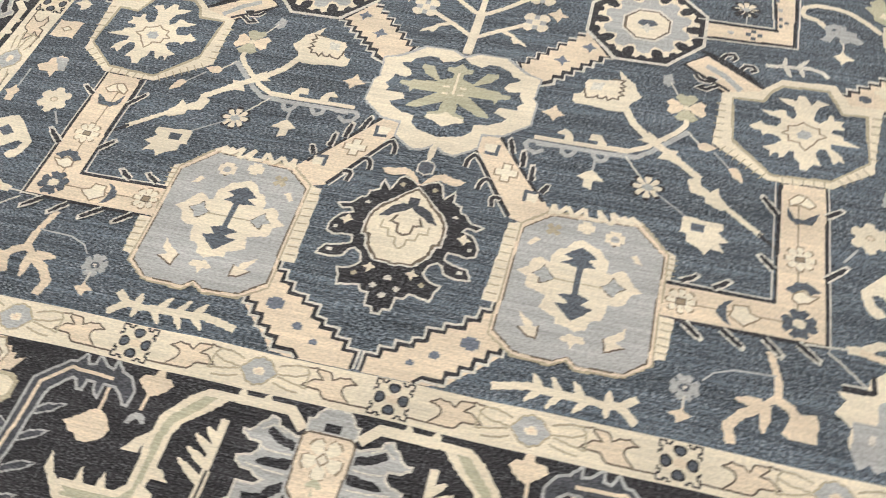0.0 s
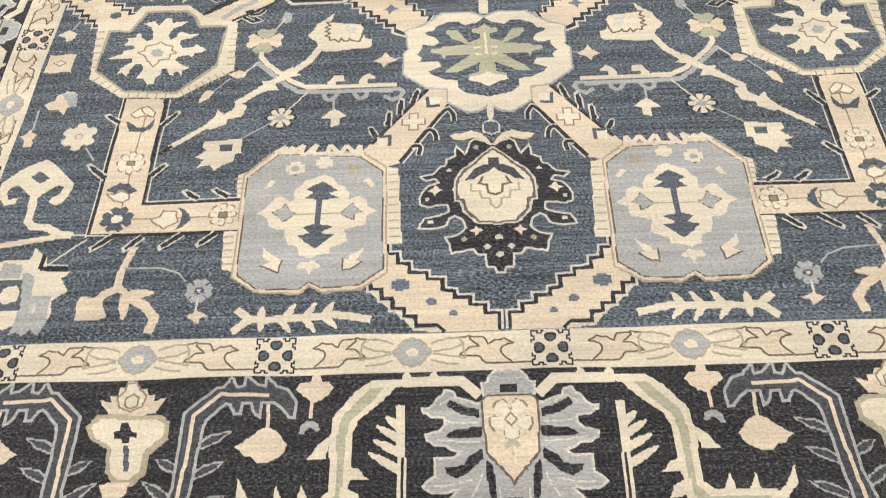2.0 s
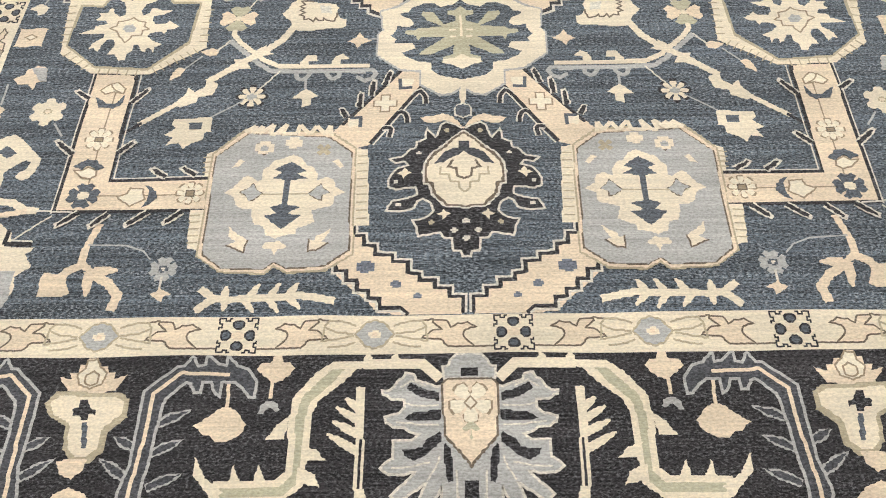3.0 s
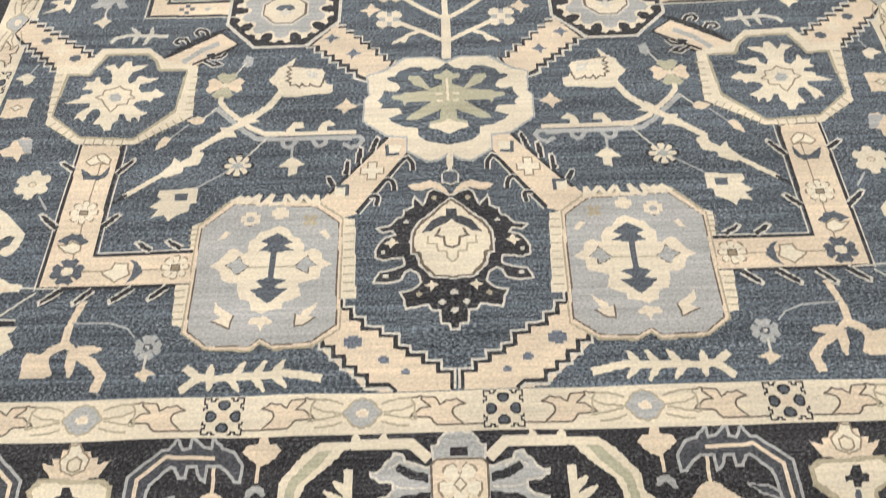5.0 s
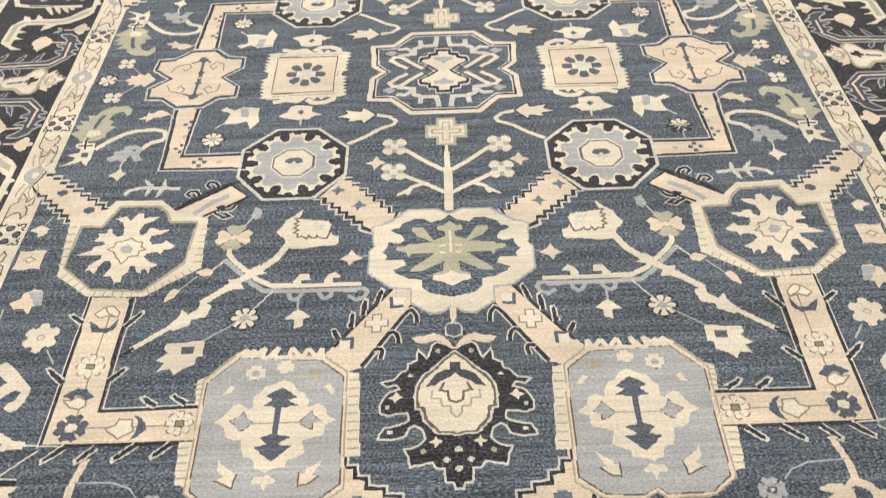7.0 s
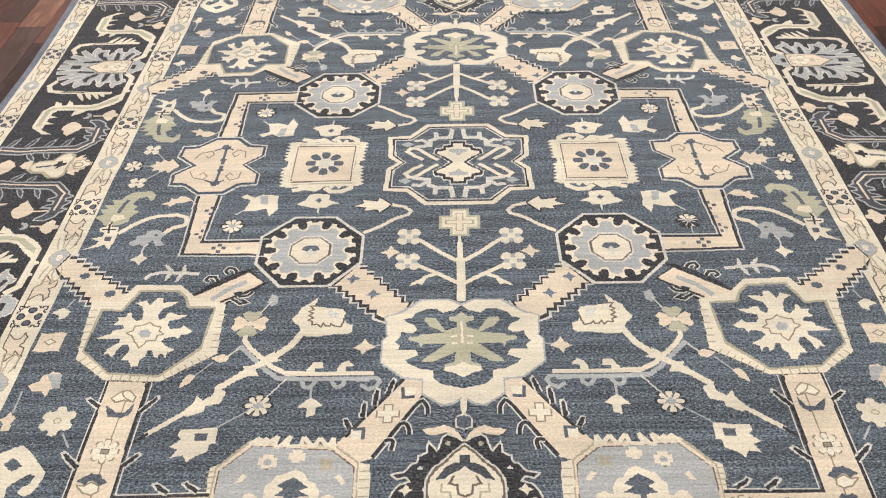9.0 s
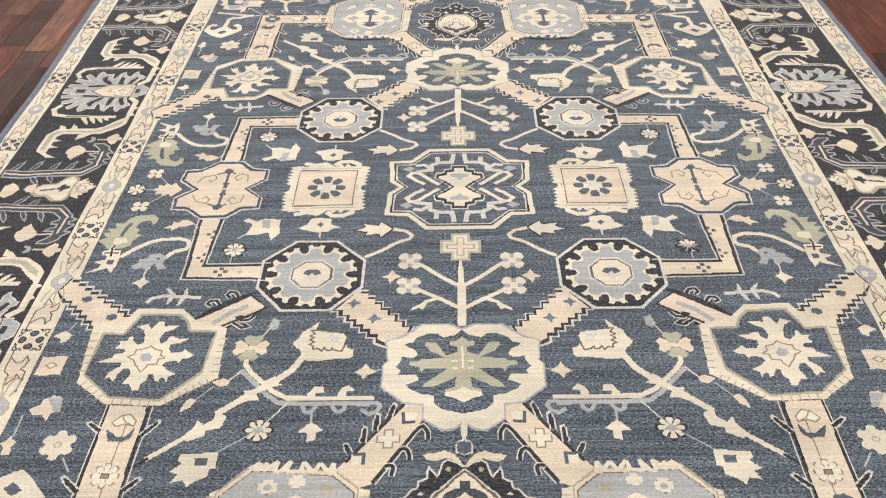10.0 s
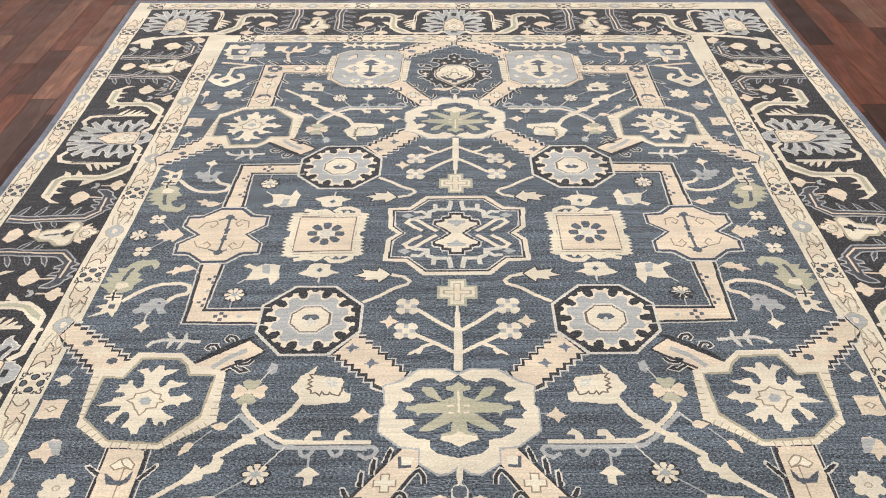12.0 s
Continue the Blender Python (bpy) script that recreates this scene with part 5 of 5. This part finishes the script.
motif("corner_blossom", "q", 1, "cream serrated corner blossom with slate square", [
    fill(CREAM, (73.3, 120.8), (75.7, 122.9), (75, 125), (76, 128.3), (77.3, 126.6), (78.9, 128.2), (80.2, 126.6), (82.5, 128.2), (84.8, 126.5), (87.1, 128.6), (89.6, 128), (89.6, 124.7), (91.2, 123), (89.2, 120.9), (90.4, 118.8), (88.1, 117.3), (88.5, 115.2), (85.7, 114.2), (81.4, 114.3), (81.3, 111.7), (78.7, 113.8), (77.7, 117.5), (75.6, 117.5)),
    fill(GREY, (75.9, 127.8), (77, 126.1), (78.6, 127.7), (78, 122.3), (75.7, 121.8)),
    fill(SLATE, (80.2, 124.4), (88.1, 124.2), (87.3, 118.3), (79.5, 118.5)),
    fill(CREAM, (81.8, 122.7), (83.7, 123.2), (85.2, 122.1), (84.6, 120), (82.5, 119.5), (81.6, 120.6)),
    fill(GREY, (82.2, 117.9), (86.5, 117.8), (85.8, 114.7), (82.5, 115.3)),
    fill(GREY, (82.1, 117), (79.9, 117.1), (79.3, 121.6), (75.8, 121.8), (75.9, 124.1), (75.4, 126.8), (76.3, 129.5), (77.9, 128.2), (79, 129.6), (80.1, 128.4), (81.2, 129.2), (80.7, 123.9)),
    fill(CREAM, (82.4, 115), (81.2, 113.6), (79.4, 113.8), (79.4, 116.8), (73.7, 117), (75, 118.4), (74.1, 120.2), (74.6, 121.5), (79.3, 121.6), (79.8, 117.7), (82, 116.7)),
    fill(WHITE, (79.1, 123.4), (78.2, 123.2), (77.9, 124.9), (78.7, 125.2)),
    outline(DARK, 0.75, (79.1, 113.2), (79.2, 116.4)),
    outline(DARK, 0.9, (79.2, 116.2), (74.3, 116.4)),
    outline(WHITE, 0.3, (78.2, 115.4), (74.3, 115.8)),
])
motif("bird_leaf", "q", 4, "cream bird-shaped leaf in the border", [
    stroke(CREAM, 1.9, (93.5, 137.5), (100.1, 138.2), (107.8, 137.1), (115.8, 135.8), (121.5, 133.4)),
    fill(CREAM, (120.1, 136.3), (125.5, 133.9), (128.6, 129.3), (126, 128.8), (124.7, 129.9), (123.4, 125.5), (121.3, 124.5), (119.2, 124.5), (119.9, 127.8), (119.2, 128.4), (120.7, 132.3)),
])
motif("bell_floret", "q", 4, "peach floret in the border", [
    fill(PEACH, (108.2, 127.6), (111.2, 130.3), (113.7, 129.7), (115.2, 126.9), (111.9, 124.8), (109.1, 124.3)),
])
motif("bell_floret", "q", 4, "peach floret in the border", [
    fill(PEACH, (100.5, 133.4), (103.7, 136.1), (105.8, 133.8), (103, 129.9), (100.9, 130.5)),
])
motif("grey_floret", "q", 4, "small pale floret in the border", [
    fill(WHITE, (123.6, 123.9), (126, 126.1), (127.6, 123.9), (125.1, 121.8)),
])

# ---- the dark border: one repeat, drawn along the border (first number) and across it (second) ----
UNIT = {}
UNIT["border_palmette"] = (6, "grey fan palmette round a peach shield", [
    rimmed(WHITE, GREY, 0.4, (0.1, 0.1), (1.9, 0.3), (2.9, 1.4), (3.1, 2.2), (4, 2.5), (3.9, 4.6), (0, 4.5)),
    fill(DARK, (0, 2.7), (1.3, 2.7), (1.2, 4.1), (0, 4)),
    rimmed(WHITE, GREY, 0.4, (0, 5.6), (5, 5.8), (8, 4.7), (8.6, 3.6), (9.7, 3.5), (10.2, 4.3), (11, 4.8), (11.4, 5.8), (12.2, 6.3), (13.4, 6.3), (13.1, 7), (11.9, 7.7), (10, 7.9), (9.9, 9.1), (10.6, 9.9), (12.8, 10.6), (12.7, 11.4), (11.5, 12.2), (9.8, 12.4), (9.1, 13), (7.6, 13.3), (8.4, 14.1), (11.5, 14.3), (11.4, 16.9), (12.5, 17.6), (13.2, 18.4), (12.3, 19.2), (10.2, 19.4), (8.1, 19), (8.4, 19.4), (11.6, 22.4), (10.4, 23.4), (6.6, 20.6), (8.4, 25.2), (6.8, 25.8), (4.3, 21.2), (4.6, 26.8), (3.0, 27.2), (2.0, 22.2), (1.5, 27.4), (0.2, 27.6)),
    fill(DARK, (4.6, 6.8), (6.9, 6.2), (9.1, 5.1), (9.5, 6.1), (7.5, 7.5), (4.7, 8.1)),
    fill(DARK, (4.5, 9.6), (8.5, 9.8), (10.1, 11), (8.2, 11.2), (4.6, 11.1)),
    fill(DARK, (4.6, 12.9), (6.2, 13.8), (7.5, 15.4), (10.2, 15.7), (9.8, 16.5), (8.6, 17.3), (7, 16.8), (5.5, 15.4), (4.4, 14.5)),
    fill(DARK, (3, 15.5), (3.9, 14.7), (4.2, 15.9), (3.5, 20.6), (2.6, 20.5)),
    fill(DARK, (0.3, 20.4), (1.0, 20.4), (1.1, 23.6), (0.2, 23.6)),
    stroke(WHITE, 0.3, (2.2, 18.8), (2.0, 25.2)),
    outline(WHITE, 0.26, (4.8, 8.8), (7.6, 9), (9.7, 8.5)),
    outline(WHITE, 0.26, (4.7, 11.9), (7.8, 11.8), (11.1, 11.4)),
    outline(WHITE, 0.26, (6, 17.6), (8.7, 18.2), (11.7, 18.5)),
    outline(WHITE, 0.26, (4.6, 16.7), (5.4, 18.8), (6.5, 20.3)),
    outline(WHITE, 0.26, (6.7, 5.8), (8.9, 4.8), (10.5, 5.9)),
    fill(BROWN, (0, 4.5), (3.7, 4.6), (4.5, 5.4), (4.1, 13.7), (2.6, 15.4), (0.8, 17.5), (0.8, 18.6)),
    fill(PEACH, (0.1, 4.8), (3.4, 4.9), (4.1, 5.6), (3.8, 13.5), (2.3, 15.2), (0.5, 17.2), (0.7, 18.1)),
    rosette(TAN, 5, 5.2, (0.1, 8.4)),
    rosette(PALE, 5, 4.7, (0.1, 8.4)),
    closed(TAN, PALE, 0.25, (-0.9, 8.6), (0.0, 7.6), (0.9, 8.6), (0.0, 9.6)),
    fill(SAGE, (0.5, 11.6), (0.7, 11.8), (1.4, 12.7), (0.6, 13), (0.1, 12.7), (0.2, 13.9), (0.6, 14.4)),
])
UNIT["border_arch"] = (5, "cream arch with a sage centre and pointed barbs", [
    stroke(CREAM, 1.7, (4.5, 4.5), (7, 2), (11.9, 1.8), (16.3, 1.8)),
    fill(CREAM, (15.4, 1.2), (21.1, 1.5), (23.5, 3.1), (26.8, 7.4), (27.1, 11.1), (26.9, 18.9), (28.5, 20.2), (36.9, 20.2), (37.8, 21.9), (36.2, 23.5), (27.2, 23.4), (24.1, 21.1), (23.9, 15.9), (23.8, 10.2), (22.9, 7.9), (19.4, 5), (17.2, 2.6), (15.3, 2.4)),
    fill(SAGE, (19.2, 2.6), (21.4, 2.9), (25.5, 7.4), (26.1, 10.6), (25.8, 19.3), (27.5, 21.1), (36.1, 21.2), (35.8, 22.6), (26.9, 22.5), (24.8, 20.5), (24.9, 15.9), (24.7, 10.6), (24.2, 8.2), (20.7, 4.8)),
    fill(CREAM, (35.4, 21.7), (38.3, 19.6), (40.3, 16.5), (40.2, 19.2), (36.8, 22.8)),
    fill(CREAM, (29.4, 20.8), (30.9, 17.8), (31.5, 20.8)),
    fill(CREAM, (32.9, 20.8), (34.5, 17.7), (35, 20.9)),
    stroke(CREAM, 1.4, (11.5, 1.5), (11.1, 0.1)),
    stroke(CREAM, 1.4, (15.6, 1.7), (15.6, -0.1)),
    fill(CREAM, (27, 10.2), (28.8, 11.7), (30.3, 14), (27.5, 13.8)),
    fill(CREAM, (25, 15), (22.7, 15.7), (21.2, 17.4), (24.3, 17.2)),
    fill(CREAM, (25.3, 18.3), (22.6, 19.4), (21.7, 21.3), (25.2, 20.6)),
])
UNIT["border_spray"] = (5, "cream comb-like spray", [
    stroke(CREAM, 1.35, (16.5, 5.9), (16.6, 11.5), (16.1, 22.7)),
    stroke(CREAM, 0.8, (16.3, 6.9), (17.1, 5.8)),
    stroke(CREAM, 1.3, (16.9, 9.2), (18.9, 7.6)),
    stroke(CREAM, 1.3, (16.8, 11.3), (20.3, 9.1)),
    stroke(CREAM, 1.3, (16.7, 13.4), (20.8, 11.3)),
    stroke(CREAM, 1.3, (16.6, 16), (21.4, 13.3)),
    stroke(DARK, 0.4, (16.3, 14.1), (16.2, 21.7)),
])
UNIT["border_floret"] = (5, "small peach floret hanging from a grey crescent", [
    fill(PEACH, (29.3, 0.1), (30.6, 0.2), (30.7, 1.1), (32.3, 1.5), (33, 2.5), (31.5, 3.7), (30, 4.7), (28.7, 4.4), (27.6, 3.4), (27, 2.3), (27.8, 1.3), (28.9, 1.3)),
    stroke(PEACH, 0.55, (30.2, 4.5), (30.2, 7.3)),
    fill(GREY, (28.6, 9.3), (29.2, 8), (30.5, 7.7), (31.4, 8.3), (31.8, 9.7), (31.1, 9.7), (30.3, 8.8), (29.3, 9.4)),
])
UNIT["hooked_leaf"] = (4, "slate hooked leaf with pale outline and teeth", [
    leaf((47.1, 11.6), (42, 9.2)),
    leaf((47.1, 16.2), (42.3, 13.8)),
    leaf((46.6, 21.2), (41.4, 18.9)),
    leaf((49.6, 15), (53.1, 13.1)),
    leaf((49.6, 19.8), (54.8, 16.4)),
    leaf((46.8, 26.5), (41.6, 24.0)),
    closed(GREY, LEAD, 0.46, (32.6, 4.6), (34.3, 2.5), (36.1, 1.9), (36.9, 1), (37.9, 0), (37.9, 1.9), (39, 1.7), (41, -0.1), (41, 1.8), (42.2, 2), (43.2, 0.3), (43.9, 1.5), (44.2, 1.9), (45.2, 2.1), (46.9, 3.6), (49.7, 6), (49.8, 8.3), (49.8, 11.5), (49.8, 14.8), (49.7, 17.7), (50.6, 22.0), (50.0, 28.2), (46.6, 28.2), (47.4, 22.0), (46.8, 16.3), (46.8, 12.8), (46.6, 9.2), (46.3, 7.4), (44.7, 5.7), (43.6, 4.8), (42.9, 5), (42.1, 6.6), (41.2, 6.6), (41.1, 4.8), (39.8, 4.8), (39.1, 6.3), (38.1, 7.3), (38.1, 4.7), (36, 4.7), (34.7, 5.7), (33.5, 7.2), (32.7, 7.2)),
    outline(PEACH, 0.6, (37, 3.5), (44.5, 3.2), (46.6, 5), (48.2, 6.6), (48.2, 10.1), (48.5, 15.8), (49.0, 22.0), (48.3, 28.2)),
])
UNIT["bell_floret"] = (5, "peach bell floret on a thin stem", [
    outline(PEACH, 0.55, (37, 4.7), (36.7, 8.9)),
    fill(PEACH, (36.6, 8.8), (38.1, 9.2), (39.3, 10.5), (41.6, 11.9), (40.3, 12.5), (39.9, 13.2), (38.6, 13.4), (37.7, 14.4), (35.9, 14.3), (34.9, 13.7), (33.9, 12.9), (33.4, 11.5), (34.2, 10.5), (35.4, 9.3)),
])
UNIT["vase"] = (5, "cream vase with a peach blossom", [
    fill(PEACH, (63.4, 3.3), (61.3, 3.9), (61.9, 2.7), (60.5, 2.7), (60.6, 1.3), (59.5, 1.5), (59.4, 0.2), (58, 0.2), (57.3, 1.6), (56.1, 1.6), (55.8, 2.8), (54.6, 2.8), (54.7, 3.9), (52.7, 3.2), (54.2, 5.7), (57.9, 6.3), (61.4, 5.7)),
    closed(TAN, PALE, 0.3, (56.4, 4.6), (56.0, 2.8), (57.3, 1.6), (58.0, 0.5), (59.4, 0.6), (59.6, 1.9), (60.6, 2.9), (60.0, 4.7), (58.2, 5.4)),
    closed(TAN, CREAM, 0.3, (57.2, 4.4), (57.2, 3.1), (58.1, 2.5), (59.2, 3.1), (59.2, 4.4), (58.2, 4.9)),
    fill(OCHRE, (64.5, 7.8), (63.1, 5.9), (53.4, 6), (51.6, 7.2), (51.5, 10.1), (54, 12.5), (54, 15.3), (55.6, 17.2), (58.1, 17.3), (60.1, 15.2), (60.7, 11.3), (63.4, 10)),
    fill(CREAM, (63.7, 7.7), (62.4, 6.6), (53.9, 6.7), (52.4, 7.6), (52.5, 9.6), (54.9, 11.9), (55, 14.9), (56.5, 16.3), (58, 16.3), (59.5, 14.9), (60.1, 11), (62.7, 9.7)),
    fill(DARK, (60.1, 8.8), (59.3, 8.4), (59.2, 7.3), (58, 7.3), (57.4, 8.4), (56.6, 9), (56.4, 9.7), (57.5, 9.5), (57.4, 10.6), (58.5, 10.6), (58.7, 9.7), (59.9, 9.7)),
    fill(SLATE, (58.2, 11), (57.4, 11), (56.7, 15.1), (57.5, 15.1)),
    fill(PEACH, (60.5, 17), (58.5, 16.5), (56.2, 16.7), (56.4, 18.4), (57.9, 19.7), (59.6, 18.9)),
    fill(PEACH, (61.1, 23.6), (59.7, 21.9), (57.9, 20.9), (55.2, 22), (53.6, 23.7), (55.2, 25.7), (59.2, 25.6)),
])


# the comb's stem bends back to the palmette at the outer edge
UNIT["border_spray"][2].append(stroke(CREAM, 1.5, (16.1, 21.5), (15.2, 25.2), (12.0, 26.6), (9.0, 25.0)))  # comb joins


def side_map(side, at, sign, squeeze):
    """From a border drawing to the rug: along side n, s, e or w, its middle at `at` centimetres, mirrored by sign."""
    def place(s, w):
        w = min(max(w, 0.15), 28.4)
        along = at + sign * s * squeeze
        if side in "ns":
            return along, (137.9 + w) * (1 if side == "n" else -1)
        return (99.9 + w) * (1 if side == "e" else -1), along
    return place


def border_run(side, at, signs, squeeze, kinds):
    for kind in kinds:
        level, label, shapes = UNIT[kind]
        shapes = flat_list(shapes)
        if kind == "border_palmette":
            lay(kind, label, unfold(shapes, "h"), level, side_map(side, at, 1, squeeze))
            continue
        for sign in signs:
            lay(kind, label, shapes, level, side_map(side, at, sign, squeeze))


REPEAT = ("border_palmette", "border_arch", "border_spray", "border_floret", "hooked_leaf", "bell_floret")
for side in "ns":
    border_run(side, 0.0, (1, -1), 1.0, REPEAT + ("vase",))
    border_run(side, 115.4, (-1,), 1.0, REPEAT)
    border_run(side, -115.4, (1,), 1.0, REPEAT)
for side in "ew":
    for at, away in ((53.6, 1), (-53.6, -1)):
        border_run(side, at, (1, -1), 0.94, REPEAT)
        border_run(side, at, (away,), 0.94, ("vase",))
        border_run(side, at + away * 108.0, (-away,), 0.94, ("hooked_leaf", "bell_floret"))
    border_run(side, -53.6, (1,), 0.94, ("vase",))

# ---- the guard bands: dark four-square flowers, grey rosettes and peach leaves in turn ----
CRENEL = ((0.9, -3.1), (1.5, -3.1), (1.5, -2.6), (2.1, -2.6), (2.1, -3.1), (3.1, -3.1), (3.1, -2.1), (2.6, -2.1), (2.6, -1.5), (3.1, -1.5), (3.1, -0.9))
OVAL = ((-1, -0.4), (-0.45, -0.95), (0.45, -0.95), (1, -0.4), (1, 0.4), (0.45, 0.95), (-0.45, 0.95), (-1, 0.4))
SQUARE_FLOWER = [diamond(PEACH, 2.0, (0, 0))] + [s for x, y in ((1.95, 0), (-1.95, 0), (0, 1.95), (0, -1.95)) for s in (
    ("petal", DARK, moved((x, y), OVAL, 0.9)), ("petal", SLATE, moved((x, y), OVAL, 0.6)))] + [
    outline(DARK, 0.26, *[(fx * x, fy * y) for x, y in CRENEL]) for fx in (1, -1) for fy in (1, -1)]
GREY_ROSETTE = [fill(OCHRE, (-3.4, 0), (-1.6, -2.2), (0, -2.7), (1.6, -2.2), (3.4, 0), (1.6, 2.2), (0, 2.7), (-1.6, 2.2)),
                fill(GREY, (-3.0, 0), (-1.4, -1.9), (0, -2.4), (1.4, -1.9), (3.0, 0), (1.4, 1.9), (0, 2.4), (-1.4, 1.9)),
                diamond(CREAM, 2.0, (0, 0)),
                diamond(PEACH, 1.0, (0, 0))] + [
                outline(OCHRE, 0.32, *[(f * x, y) for x, y in way]) for f in (1, -1) for way in (
                    ((3.0, 1.4), (5.0, 2.2), (7.6, 2.3), (8.3, 1.4)), ((3.4, 0.1), (6.4, 0.3), (8.2, 1.3), (8.4, -1.3), (6.4, -1.0), (3.4, -0.3)), ((3.0, -1.5), (5.2, -2.2), (7.4, -2.3)))]
BIRD = ((2.3, 2.5), (0.2, 2.3), (-0.4, 1.1), (-1.4, 1.8), (-2.9, 1.9), (-4.4, 1.1), (-2.7, 0.7), (-2.3, -0.2), (-2.7, -1.1), (-4.1, -2.4), (0, -2.4), (1.1, -1.1), (4.1, -0.8), (2.3, 0.7), (0.9, 0.7), (2.5, 2.0))
GUARD_LEAF = closed(BROWN, PEACH, 0.3, *BIRD) + [outline(BROWN, 0.28, (6.1, 2.3), (2.3, 2.6)), outline(BROWN, 0.28, (-4.1, -2.5), (-7.2, -2.4))]


def guard_map(side, at, middle, turn, wide):
    def place(s, w):
        s, w = s * turn, w * wide
        if side in "ns":
            return at + s, middle * (1 if side == "n" else -1) + w
        return middle * (1 if side == "e" else -1) + w, at + s
    return place


def guard(side, first, pitch, count, middle, wide, limit):
    for k in range(count):
        at = first + pitch * k
        lay("square_flower", "dark four-square flower", flat_list(SQUARE_FLOWER), 1, guard_map(side, at, middle, 1, wide))
        for d in (-0.235, 0.235):
            if abs(at + d * pitch) + 6 > limit:
                continue
            lay("guard_leaf", "peach angular leaf with brown outline", GUARD_LEAF, 1, guard_map(side, at + d * pitch, middle, 1 if d > 0 else -1, wide))
        if k + 1 < count:
            lay("grey_rosette", "grey rosette between ochre stems", GREY_ROSETTE, 1, guard_map(side, at + pitch / 2, middle, 1, wide))


for side, first in (("s", -80.8), ("n", -84.0)):
    guard(side, first, 44.0, 5, 134.4, 1.0, 98)
    guard(side, first - 44.0, 44.0, 6, 170.2, 0.95, 135)
for side in "ew":
    guard(side, -95.6, 39.0, 6, 95.8, 1.0, 137)
    guard(side, -134.6, 39.4, 8, 132.3, 0.9, 172)

# ---- the strip floor ----
floor = tagged(box("floor", plain("floor underlay", (0.05, 0.02, 0.015)), (X0 - 0.2, X1 + 0.2, Y0 - 0.2, Y1 + 0.2, FLOOR_Z - 0.1, FLOOR_Z - 0.012)), "glossy red-brown strip wood floor with varied tones", "floor", kind="structure")
STRIP_WIDE = 0.098
rest_v, rest_f = [], []
CUT = random.Random(11)
rows = int((X1 - X0) / STRIP_WIDE) + 1
for r in range(rows):
    x = X0 + 0.023 + (r - 1) * STRIP_WIDE
    y = Y0 - CUT.uniform(0, 0.6)
    while y < Y1:
        long = CUT.uniform(0.35, 0.95)
        dims = (x + 0.0005, x + STRIP_WIDE - 0.0005, max(y, Y0) + 0.0005, min(y + long, Y1) - 0.0005, FLOOR_Z - 0.011, FLOOR_Z)
        middle = y + long / 2
        if dims[3] - dims[2] > 0.02:
            if 1.33 < abs(x + STRIP_WIDE / 2) < 2.35 and 0.0 < middle < 2.7:
                box("strip", STRIP, dims, floor, "", 0.0006)
            else:
                v, f = box_data(*dims, 0.0006)
                rest_f += [tuple(i + len(rest_v) for i in q) for q in f]
                rest_v += v
        y += long
tagged(link_mesh("strips", rest_v, rest_f, [STRIP_REST], None, floor, "varied red-brown wood strips"), kind="stuff")
